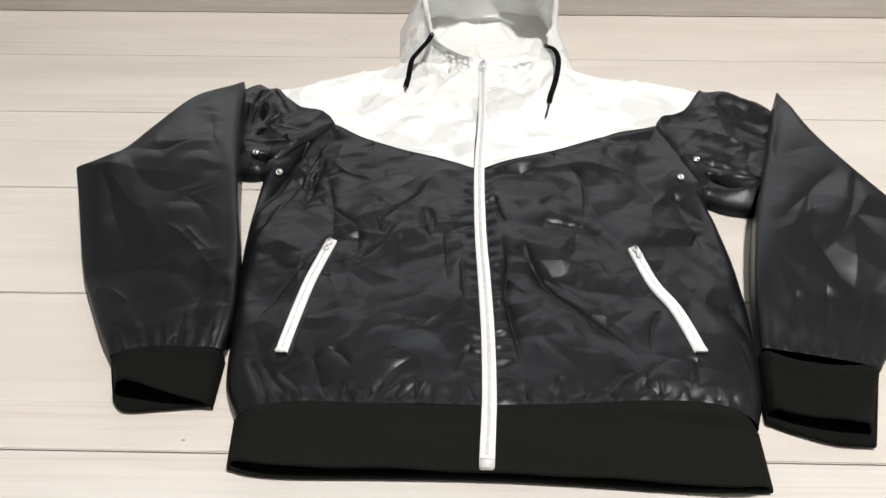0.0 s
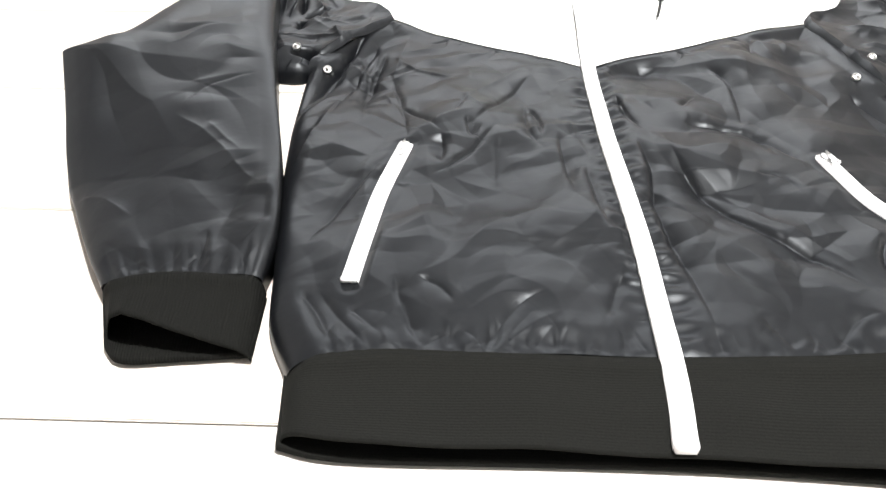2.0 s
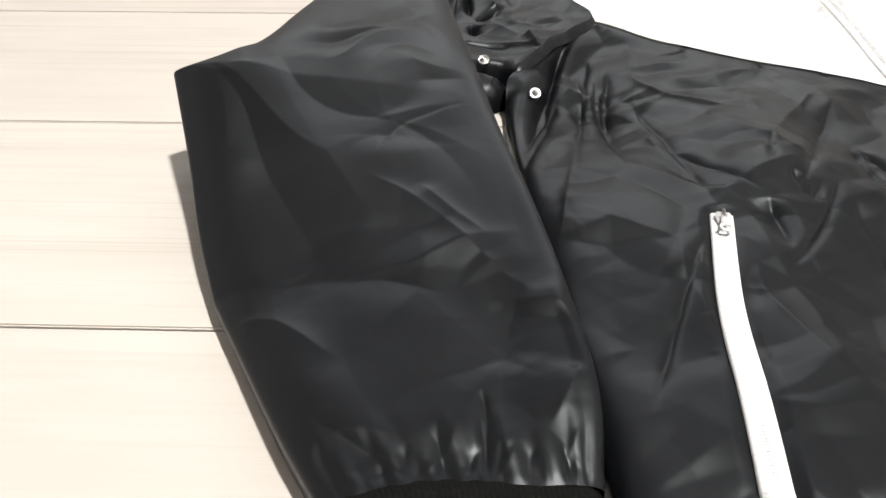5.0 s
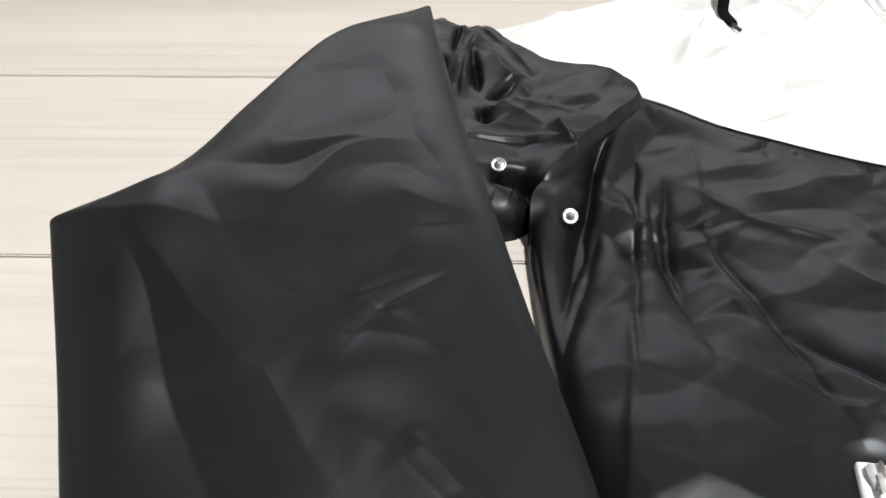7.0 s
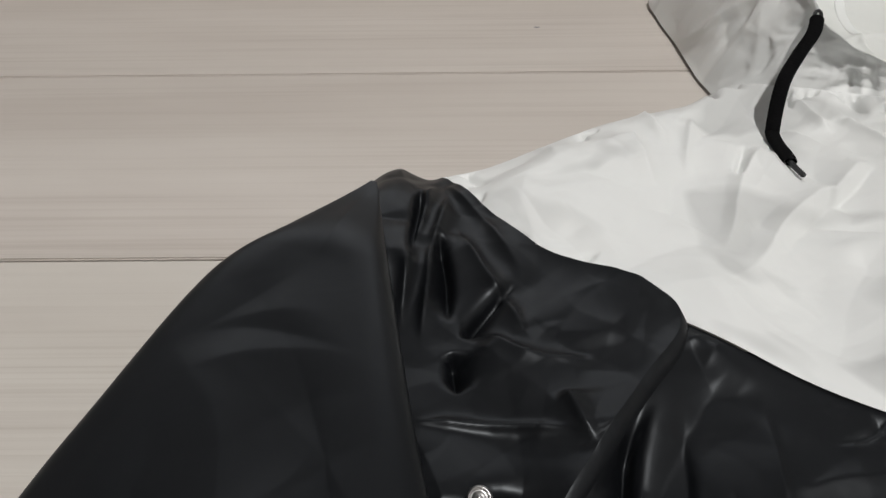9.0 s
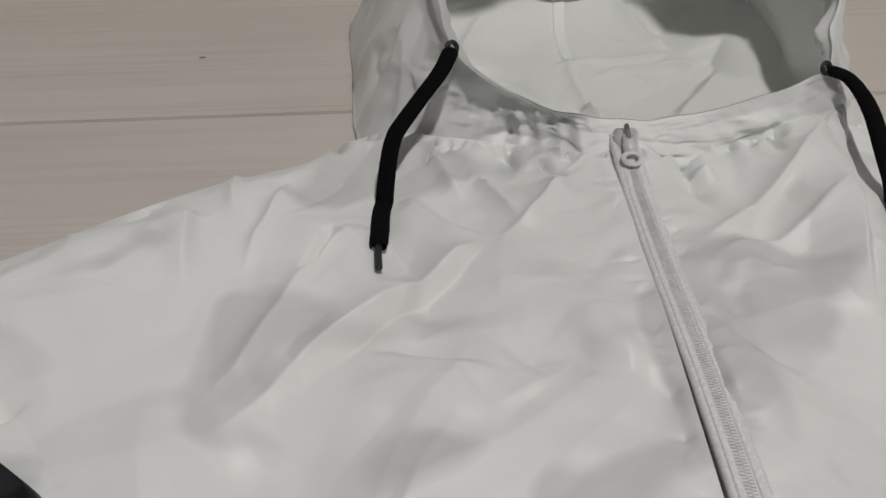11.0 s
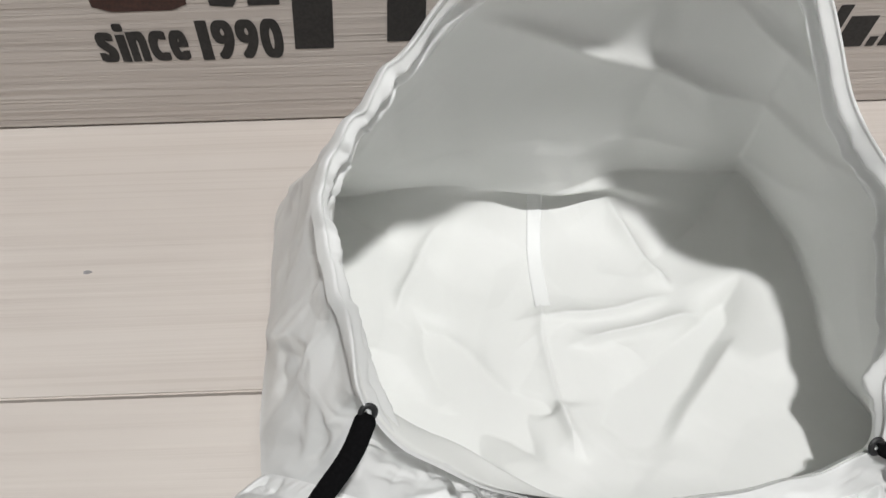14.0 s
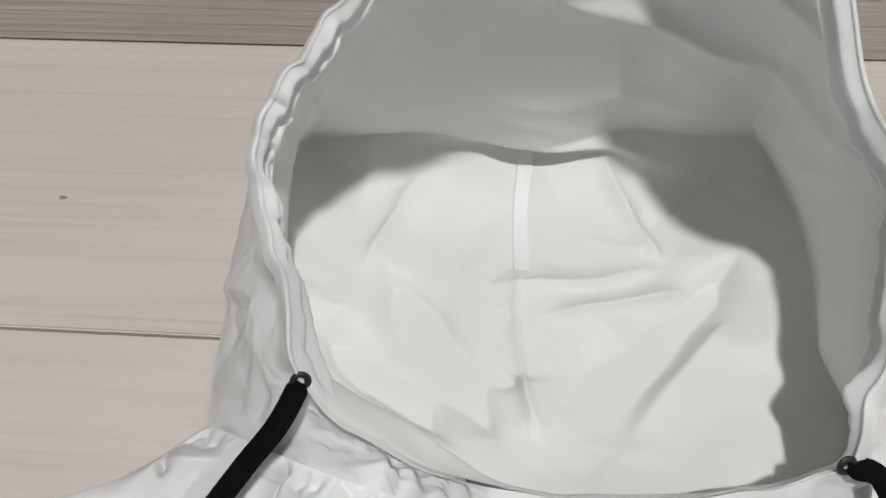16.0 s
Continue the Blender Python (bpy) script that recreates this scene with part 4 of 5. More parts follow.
upper(
    "upper_sleeve",
    [(-0.2405, 0.571), (-0.252, 0.577), (-0.266, 0.570), (-0.280, 0.545), (-0.290, 0.510)],
    [(-0.213, 0.386), (-0.220, 0.381), (-0.230, 0.380), (-0.252, 0.384), (-0.270, 0.392)],
    [(-0.270, 0.392), (-0.284, 0.430), (-0.290, 0.465), (-0.290, 0.510)],
    [(-0.213, 0.386), (-0.206, 0.400), (-0.178, 0.440), (-0.157, 0.476), (-0.195, 0.505), (-0.225, 0.542), (-0.2405, 0.571)],
    CREASES_UPPER,
    "black nylon upper sleeve with crushed folds",
)
upper(
    "upper_sleeve",
    [(0.276, 0.576), (0.290, 0.558), (0.310, 0.545), (0.335, 0.532), (0.350, 0.505)],
    [(0.226, 0.342), (0.240, 0.332), (0.262, 0.326), (0.285, 0.330), (0.305, 0.340)],
    [(0.305, 0.340), (0.325, 0.390), (0.340, 0.440), (0.350, 0.505)],
    [(0.226, 0.342), (0.216, 0.415), (0.205, 0.482), (0.238, 0.508), (0.276, 0.576)],
    [(5, 4, (225, 470), (260, 450), (300, 420)), (6, -6, (228, 400), (255, 385), (290, 360)), (5, 4, (230, 430), (270, 400)), (8, 4, (260, 520), (320, 440)), (5, -6, (232, 380), (245, 360), (262, 345)), (4, 3, (240, 372), (268, 362), (300, 372))],
    "black nylon upper sleeve with crushed folds",
)

# cuffs
knit_tube(
    "cuff",
    [(-0.277, 0.112), (-0.250, 0.122), (-0.222, 0.124), (-0.193, 0.122)],
    [(-0.264, 0.084), (-0.250, 0.079), (-0.241, 0.078), (-0.219, 0.075), (-0.191, 0.075)],
    [(-0.264, 0.079), (-0.257, 0.072), (-0.248, 0.0703), (-0.231, 0.0722), (-0.191, 0.0772)],
    lambda s, v: 0.017 * (1 - v) + v * np.interp(s, [0, 0.08, 0.2, 0.35, 0.65, 1], [0.016, 0.024, 0.030, 0.027, 0.020, 0.009]) + 0.003 * np.exp(-((v - 0.15) / 0.12) ** 2),
    lambda s, v: 0.004 + 0 * s + 0 * v, 0.003,
    "black rib-knit cuff with an open mouth", nu=90, nv=26,
)
knit_tube(
    "cuff",
    [(0.212, 0.130), (0.232, 0.118), (0.262, 0.112), (0.298, 0.113)],
    [(0.203, 0.074), (0.222, 0.066), (0.245, 0.060), (0.270, 0.058)],
    [(0.202, 0.070), (0.222, 0.060), (0.245, 0.052), (0.271, 0.050)],
    lambda s, v: 0.018 + 0.004 * v * np.exp(-((s - 0.7) / 0.3) ** 2) + 0.003 * np.exp(-((v - 0.15) / 0.12) ** 2),
    lambda s, v: 0.004 + 0 * s + 0 * v, 0.003,
    "black rib-knit cuff with an open mouth", nu=90, nv=26,
)


# ---- zips ----
def lay(path, lift):
    """Heights along a plan line on the front of the jacket, hem included."""
    x, y = path[:, 0], path[:, 1]
    z = torso(x, np.maximum(y, 0.075))
    hem = np.interp(y, [0.0, 0.0165, 0.026, 0.038, 0.068], [0.0140, 0.0146, 0.0168, 0.0190, 0.0190])
    k = smooth(0.060, 0.085, y)
    z = z * k + hem * (1 - k) + lift
    return np.convolve(np.pad(z, 8, mode="edge"), np.ones(17) / 17, "valid")


def ribbon(path, z, width, thick, across=9):
    """A flat strip along a line."""
    tangent = np.gradient(path, axis=0)
    tangent /= np.linalg.norm(tangent, axis=1)[:, None]
    side = np.stack([tangent[:, 1], -tangent[:, 0]], 1)
    rows = []
    for k in np.linspace(-0.5, 0.5, across):
        rows.append(np.column_stack([path + side * width * k, z + thick * (0.5 - 2 * k * k)]))
    rows.append(np.column_stack([path + side * width * 0.5, z - 0.004]))
    rows.insert(0, np.column_stack([path - side * width * 0.5, z - 0.004]))
    return sheet(np.array(rows))


def teeth_mesh(path, z, step, width, length, high):
    """Rows of small moulded teeth along a line, alternating from both sides."""
    s = np.r_[0, np.cumsum(np.linalg.norm(np.diff(path, axis=0), axis=1))]
    verts, faces = [], []
    for i, d in enumerate(np.arange(step, s[-1] - step, step)):
        c = np.array([np.interp(d, s, path[:, 0]), np.interp(d, s, path[:, 1])])
        e = np.array([np.interp(d + step / 2, s, path[:, 0]), np.interp(d + step / 2, s, path[:, 1])])
        t = (e - c) / np.linalg.norm(e - c)
        n = np.array([t[1], -t[0]]) * (1 if i % 2 else -1)
        h = np.interp(d, s, z)
        b = len(verts)
        for dz, grow in ((0, 1.0), (high, 0.7)):
            for a, w in ((-0.12, -0.5), (1, -0.42), (1, 0.42), (-0.12, 0.5)):
                p = c + n * width * a + t * length * w * grow
                verts.append((p[0], p[1], h + dz))
        faces += [(b + 4, b + 5, b + 6, b + 7), (b, b + 1, b + 5, b + 4), (b + 1, b + 2, b + 6, b + 5), (b + 2, b + 3, b + 7, b + 6), (b + 3, b, b + 4, b + 7)]
    me = bpy.data.meshes.new("teeth")
    me.from_pydata(verts, [], faces)
    return me


def slab(points, z0, z1, bevel):
    """An outline in plan, raised and rounded."""
    bm = bmesh.new()
    f = bm.faces.new([bm.verts.new((x, y, z0)) for x, y in points])
    r = bmesh.ops.extrude_face_region(bm, geom=[f])
    bmesh.ops.translate(bm, vec=(0, 0, z1 - z0), verts=[g for g in r["geom"] if isinstance(g, bmesh.types.BMVert)])
    bmesh.ops.bevel(bm, geom=bm.edges[:], offset=bevel, segments=2, affect="EDGES")
    return mesh_of(bm)


def ring_mesh(rx, ry, thick, segments=28):
    """A flat oval ring in plan."""
    rows = []
    for a in np.linspace(0, 2 * np.pi, segments, endpoint=False):
        c, s = math.cos(a), math.sin(a)
        rows.append([((rx + thick * math.cos(k)) * c, (ry + thick * math.cos(k)) * s, thick * 0.7 * math.sin(k)) for k in np.linspace(0, 2 * np.pi, 9)])
    P = np.array(rows)
    return sheet(np.vstack([P, P[:1]]))


def slider(parent, x, y, z, turn, size, tilt=0.0):
    """A zip slider: a wedge body, a bridge, and a pull tab with a ring."""
    ob = new("slider")
    ob.parent = parent
    ob.matrix_local = pose(x, y, z, tilt, 0, turn)
    k = size
    part("slider_body", slab([(-0.0036 * k, 0.004 * k), (0.0036 * k, 0.004 * k), (0.0042 * k, 0.0005 * k), (0.0026 * k, -0.0052 * k), (-0.0026 * k, -0.0052 * k), (-0.0042 * k, 0.0005 * k)], -0.001 * k, 0.002 * k, 0.0006 * k), ENAMEL, ob)
    bm = bmesh.new()
    bmesh.ops.create_cube(bm, size=1)
    bmesh.ops.scale(bm, vec=(0.0016 * k, 0.0075 * k, 0.0022 * k), verts=bm.verts)
    bmesh.ops.translate(bm, vec=(0, 0, 0.0034 * k), verts=bm.verts)
    bmesh.ops.bevel(bm, geom=bm.edges[:], offset=0.0006 * k, segments=2, affect="EDGES")
    part("bridge", mesh_of(bm), STEEL, ob, "shiny metal bridge")
    part("pull_tab", slab([(-0.0020 * k, -0.001 * k), (0.0020 * k, -0.001 * k), (0.0024 * k, -0.0095 * k), (-0.0024 * k, -0.0095 * k)], 0.0026 * k, 0.0038 * k, 0.0004 * k), ENAMEL, ob)
    ring = part("pull_ring", ring_mesh(0.0027 * k, 0.0026 * k, 0.0009 * k), ENAMEL, ob)
    ring.location = (0, -0.0118 * k, 0.0031 * k)
    return ob


zipper = new("zipper")
zipper.parent = jacket
rest(zipper)
zipper["label"] = "long white zip with pale grey teeth"
zp = ZIPLINE
zz = lay(zp, 0.0031) - 0.0017 * smooth(0.39, 0.43, zp[:, 1])
zz = np.where(zp[:, 1] > 0.60, np.interp(zp[:, 1], [0.60, 0.634], [zz[np.argmin(abs(zp[:, 1] - 0.6))], 0.0220]), zz)
part("tape", ribbon(zp, zz, 0.0102, 0.0008), TAPE, zipper)
part("teeth", teeth_mesh(zp[4:-12], (zz + 0.0004)[4:-12], 0.0005, 0.0014, 0.0004, 0.0005), TEETH, zipper)
for off in (-0.0027, 0.0027):
    q = zp + np.array([off, 0])
    part("tape_welt", ribbon(q, zz + 0.0004, 0.0016, 0.0006, across=5), TAPE, zipper)
part("end_box", slab([(-0.0009, 0.0145), (0.0089, 0.0145), (0.0091, 0.0215), (-0.0007, 0.0215)], zz[2] - 0.004, zz[2] + 0.0016, 0.0008), ENAMEL, zipper)
top_z = max(over(0.0135 + 0.006 * np.cos(np.arange(12)), 0.630 + 0.006 * np.sin(np.arange(12)))) + 0.0030
low_z = max(over(0.0135 + 0.006 * np.cos(np.arange(12)), 0.616 + 0.006 * np.sin(np.arange(12)))) + 0.0005
slider(zipper, 0.0135, 0.630, top_z, -3, 1.15, tilt=math.degrees(math.atan2(max(top_z - low_z, 0.001), 0.0138)))


def pocket_zip(path, turn):
    ob = new("pocket_zip")
    ob.parent = jacket
    rest(ob)
    ob["label"] = "slanting white pocket zip"
    p = curve(path, 90)
    z = over(p[:, 0], p[:, 1])
    kernel = np.ones(15) / 15
    z = np.convolve(np.pad(z, 7, mode="edge"), kernel, "valid") + 0.0022
    part("tape", ribbon(p, z, 0.0092, 0.0012), TAPE, ob)
    part("teeth", teeth_mesh(p[6:-2], (z + 0.0006)[6:-2], 0.0006, 0.0010, 0.0005, 0.0003), TEETH, ob)
    part("end_stop", slab([(p[-1, 0] - 0.0046, p[-1, 1]), (p[-1, 0] + 0.0046, p[-1, 1]), (p[-1, 0] + 0.0046, p[-1, 1] + 0.003), (p[-1, 0] - 0.0046, p[-1, 1] + 0.003)], z[-1] - 0.002, z[-1] + 0.0012, 0.0005), TAPE, ob)
    slider(ob, p[3, 0], p[3, 1], z[3] + 0.0012, turn, 0.8)
    return ob


pocket_zip(POCKETS[0], -8)
pocket_zip(POCKETS[1], 10)


# ---- snap fasteners ----
def snap(x, y, z, tip, turn):
    z = max(over(x + 0.003 * np.cos(np.arange(8)), y + 0.003 * np.sin(np.arange(8)))) + 0.0010
    ob = new("snap_fastener")
    ob.parent = jacket
    rest(ob)
    ob.location = (x, y, z)
    ob.rotation_euler = (radians(tip), radians(turn), 0)
    ob.scale = (0.68, 0.68, 0.9)
    ob["label"] = "round silver snap fastener"
    rows = []
    for r, h in ((0.0, 0.0018), (0.0014, 0.0017), (0.0026, 0.0013), (0.0034, 0.0008), (0.0038, 0.0012), (0.0044, 0.0014), (0.0050, 0.0008), (0.0052, -0.0010)):
        rows.append([(r * math.cos(a), r * math.sin(a), h) for a in np.linspace(0, 2 * np.pi, 33)])
    part("cap", sheet(np.array(rows)), STEEL, ob)
    rows = [[(r * math.cos(a), r * math.sin(a), h) for a in np.linspace(0, 2 * np.pi, 25)] for r, h in ((0.0, 0.0027), (0.0009, 0.0026), (0.0015, 0.0021), (0.0017, 0.0010))]
    part("stud", sheet(np.array(rows)), STEEL, ob)
    return ob


snap(-0.226, 0.404, 0.0225, 32, -5)
snap(-0.198, 0.378, 0.0230, 40, 4)
snap(0.205, 0.371, 0.0245, 30, 5)
snap(0.226, 0.398, 0.0240, 25, 10)

# ---- hood ----
EXIT_L, EXIT_R, ZIP_TOP = (-0.052, 0.656, 0.049), (0.092, 0.644, 0.041), (0.013, 0.637, 0.026)
RIM = [ZIP_TOP, (-0.012, 0.640, 0.029), (-0.036, 0.646, 0.038), EXIT_L, (-0.057, 0.673, 0.066), (-0.061, 0.683, 0.080), (-0.0625, 0.691, 0.096), (-0.059, 0.699, 0.108),
       (-0.051, 0.706, 0.118), (-0.040, 0.713, 0.129), (-0.0173, 0.7131, 0.155), (0.0162, 0.717, 0.172), (0.048, 0.7225, 0.175), (0.068, 0.717, 0.148), (0.090, 0.709, 0.106),
       (0.106, 0.700, 0.086), (0.104, 0.675, 0.066), (0.098, 0.657, 0.050), EXIT_R, (0.066, 0.638, 0.033), (0.038, 0.636, 0.027), ZIP_TOP]
FOOT = [(0.013, 0.622, 0.007), (-0.020, 0.629, 0.006), (-0.052, 0.638, 0.005), (-0.086, 0.652, 0.003), (-0.094, 0.676, 0.002), (-0.096, 0.700, 0.002), (-0.097, 0.728, 0.002), (-0.100, 0.766, 0.002),
        (-0.098, 0.798, 0.003), (-0.066, 0.824, 0.003), (-0.020, 0.832, 0.003), (0.030, 0.834, 0.003), (0.075, 0.828, 0.003), (0.112, 0.808, 0.003), (0.128, 0.772, 0.002),
        (0.130, 0.730, 0.002), (0.130, 0.700, 0.002), (0.130, 0.676, 0.002), (0.124, 0.652, 0.004), (0.088, 0.633, 0.006), (0.048, 0.625, 0.007), (0.013, 0.622, 0.007)]
NA = 420


def knots(pts, n):
    """A smooth line with the same number of steps between each pair of knots."""
    p = np.array(pts, float)
    q = np.vstack([p[-2], p, p[1]])
    w = np.linspace(0, len(p) - 1, n, endpoint=False)
    i = np.floor(w).astype(int)
    t = (w - i)[:, None]
    a, b, c, d = q[i], q[i + 1], q[i + 2], q[i + 3]
    return 0.5 * (2 * b + (c - a) * t + (2 * a - 5 * b + 4 * c - d) * t * t + (3 * b - a - 3 * c + d) * t ** 3)


rim, foot = knots(RIM, NA), knots(FOOT, NA)
turn = np.linspace(0, 1, NA, endpoint=False)
ends = np.minimum(turn, 1 - turn)
calm = 0.55 * smooth(0.0, 0.02, ends) + 0.45 * smooth(0.05, 0.2, ends)
rim[:, 2] += 0.0038 * grain(turn * 34, 0 * turn, 61) * calm
rim[:, 1] += 0.0048 * grain(turn * 30, 0 * turn, 62) * calm
tall = smooth(0.13, 0.30, np.minimum(turn, 1 - turn) * 1.0)
middle = np.array([0.012, 0.715, 0.0])
away = foot - middle
away[:, 2] = 0
away /= np.linalg.norm(away, axis=1)[:, None]


# the collar sags inwards beside the zip
sag = -0.013 * np.exp(-((turn * 60 - 7.0) / 4.5) ** 2) * smooth(0.0, 0.05, turn)


def hood_outer(v):
    """Outside of the hood from the rim (0) to the floor (1)."""
    v = np.asarray(v)[:, None, None]
    flat = rim[None] * (1 - v) + foot[None] * v
    swell = (0.001 * tall)[None, :, None] * np.sin(np.pi * v) * away[None]
    lift = np.zeros_like(flat)
    lift[..., 2] = (0.002 * tall[None] + 0.001) * np.sin(np.pi * v[..., 0] ** 0.9)
    hollow = sag[None, :, None] * np.sin(np.pi * v) ** 0.6 * away[None]
    return flat + swell + lift + hollow


v = np.linspace(0, 1, 65)
P = np.concatenate([hood_outer(v), hood_outer(v)[:, :1]], axis=1)
ang, vv = np.linspace(0, 60, NA + 1)[None] + 0 * v[:, None], v[:, None] + np.zeros((1, NA + 1))
tall1 = np.r_[tall, tall[0]][None] + 0 * vv
out1 = np.concatenate([away, away[:1]])[None]
across = (ang / 60 - 0.5) * 760
down = vv * 110
HOODS = scatter(321, 26, (-300, 300, 5, 105), 65, 45, (40, 100), (4, 9), (1.5, 3.4))
wr = 0.9 * folds(across / 1000, down / 1000, HOODS) + facets(across / 1000, down / 1000, 51, 0.035, 0.0050, 70) - 0.001
gath = np.where(ang < 30, 0.0026, 0.0014) * (1 - 2.4 * np.abs(grain(ang * 1.1 + vv * 0.8, vv * 0.9, 103))) + facets(across / 1000, down / 1000, 53, 0.016, 0.0030, 60, share=0.9)
gath = gath * smooth(0.0, 1.5, np.minimum(ang, 60 - ang))
wr = (wr * tall1 + gath * (1 - tall1)) * np.sin(np.pi * vv) ** 0.6
P = P + wr[..., None] * out1
P[..., 2] = np.maximum(P[..., 2], 0.0015)
piece("hood", sheet(P), WHITE, "white nylon hood standing open against the wall")

# inside of the hood: down the walls, then over the floor of the hood to the middle
rows = []
inward = -away
wall = hood_outer(np.linspace(0, 0.82, 110))
for k, row in enumerate(wall):
    d = 0.0012 + (0.004 + 0.0035 * (1 - tall)) * smooth(0, 48, k)
    left = 0.012 * smooth(0.03, 0.075, -foot[:, 0]) * smooth(0.66, 0.70, foot[:, 1])
    back = 0.030 * smooth(0.785, 0.825, foot[:, 1])
    right = 0.014 * smooth(0.08, 0.12, foot[:, 0]) * smooth(0.66, 0.70, foot[:, 1])
    left = np.maximum(np.maximum(left, back), right) * smooth(10, 95, k)
    rows.append(row + inward * (d + left)[:, None] - np.array([0, 0, 0.0006 if k else 0.0]))
last = rows[-1]
floor_z = 0.006
for k in np.linspace(0, 1, 100)[1:]:
    p = last * (1 - k) + middle * k
    p[:, 2] = last[:, 2] * (1 - k) ** 3.2 + floor_z * (1 - (1 - k) ** 3.2)
    rows.append(p)
Q = np.array(rows)
far = smooth(0.735, 0.770, Q[..., 1])
dz = Q[..., 2] - 0.034 + 3.0 * (Q[..., 0] - 0.012) ** 2
overhang = 0.017 * np.exp(-((Q[..., 0] - 0.016) / 0.037) ** 2) * np.where(dz > 0, np.exp(-dz / 0.022), np.exp(-(dz / 0.0045) ** 2))
crest = 0.136 - 0.43 * (Q[..., 0] + 0.025) + 0.004 * grain(Q[..., 0] * 25, 0 * Q[..., 0], 64)
flap = 0.0015 * smooth(-0.002, 0.004, Q[..., 2] - crest) * smooth(-0.05, 0.02, Q[..., 0]) * np.exp(-np.clip(Q[..., 2] - crest, 0, None) / 0.03)
WALLS = [(-25, 136, 115, 76, 6, 5), (60, 128, 112, 92, 5, 4), (-60, 90, -30, 120, 6, 3), (-70, 50, -50, 95, 6, 3.5), (30, 60, 85, 55, 9, 3), (-45, 60, 10, 70, 10, -3), (85, 40, 100, 75, 5, 3)]
high = smooth(0.02, 0.04, Q[..., 2]) * np.linspace(0, 6, len(Q)).clip(0, 1)[:, None]
hang = 1.5 * folds(Q[..., 0], Q[..., 2], WALLS) + folds(Q[..., 0], Q[..., 2], scatter(331, 16, (-90, 110, 30, 140), -25, 50, (25, 70), (4, 9), (0.8, 2.0)))
Q = Q + (far * (overhang + flap) + high * hang * smooth(0.66, 0.70, Q[..., 1]))[..., None] * inward[None]
Q = np.concatenate([Q, Q[:, :1]], axis=1)
x, y = Q[..., 0], Q[..., 1]
CREASES_HOOD = [
    (9, -5, (-42, 725), (-21, 702), (-8, 681), (4, 657)),
    (4, 2.5, (61, 731), (49, 751), (37, 775)),
    (4, 2, (61, 731), (32, 722), (-8, 720)),
    (9, -5, (88, 735), (49, 696), (20, 672)),
    (3, 2, (73, 722), (41, 713), (12, 707)),
    (8, -4, (-62, 700), (-45, 683), (-25, 670), (-7, 655)),
    (3, -2, (-8, 689), (2, 685), (11, 679)),
    (5, 2, (9, 686), (12, 674), (17, 659)),
    (4, 2, (-48, 719), (-38, 750), (-22, 771)),
    (6, 2.5, (81, 711), (58, 684), (41, 661)),
]
inner = smooth(0.0, 0.2, np.linspace(0, 1, len(Q)))[:, None]
low = 1 - smooth(0.020, 0.034, Q[..., 2])
Q[..., 2] += inner * low * (2.0 * crisp(x, y, CREASES_HOOD + [(1.6, 0.9, (8, 735), (8, 705), (11, 680), (14, 655))]) + facets(x, y, 39, 0.028, 0.0032, 80) + 0.002 * grain(x * 14, y * 14, 39)) * smooth(0.640, 0.655, y)
Q[..., 2] = np.maximum(Q[..., 2], 0.0035)
piece("hood_lining", sheet(Q), LINING, "white hood lining with a neck seam")

# stitched channel along the rim, gathered by the drawcord
wall_down = hood_outer([0.12])[0] - rim
wall_down /= np.linalg.norm(wall_down, axis=1)[:, None]
bandrows = []
PUCKERS = scatter(341, 190, (0, 760, -2, 15), 75, 40, (10, 26), (1.6, 3.4), (1.0, 2.4))
side = smooth(0.09, 0.19, np.minimum(turn, 1 - turn))
for u in np.linspace(0, 1, 37):
    if u < 0.2:
        k = math.pi * u / 0.2
        down, inn = 0.0035 * max(0.0, math.cos(k)) - 0.0012 * math.sin(k), -0.0012 * math.cos(k)
        w = 0.0
    else:
        w = (u - 0.2) / 0.8
        down, inn = 0.0150 * w, 0.0012 + 0.0060 * w ** 0.8 + 0.0022 * math.sin(2 * math.pi * w) ** 2
    crush = (0.35 * folds(turn * 0.760, np.full(NA, 0.0135 * w), PUCKERS) + facets(turn * 0.760, np.full(NA, 0.0155 * w), 81, 0.011, 0.0017, 66, stretch=2.0, share=0.8)) * side * min(1.0, 4 * w + 0.2) * min(1.0, 6 * (1 - w))
    row = rim + inward * (inn * (0.1 + 0.9 * side) + crush)[:, None] + wall_down * (down * (0.15 + 0.85 * side))[:, None]
    bandrows.append(row)
S = np.array(bandrows)
piece("drawcord_channel", sheet(np.concatenate([S, S[:, :1]], axis=1)), WHITE, "puckered white drawcord channel along the hood edge")

# label strip over the neck seam
strip = curve([(0.0092, 0.726), (0.0090, 0.735), (0.0085, 0.755), (0.011, 0.784)], 60)
low = Q[115:].reshape(-1, 3)
sz = np.array([low[np.argmin((low[:, 0] - a) ** 2 + (low[:, 1] - b) ** 2), 2] for a, b in strip])
part_strip = ribbon(strip, np.convolve(np.pad(sz, 3, mode="edge"), np.ones(7) / 7, "valid") + 0.0003, 0.0060, 0.0003)
piece("neck_tape", part_strip, WHITE, "narrow white tape over the neck seam")


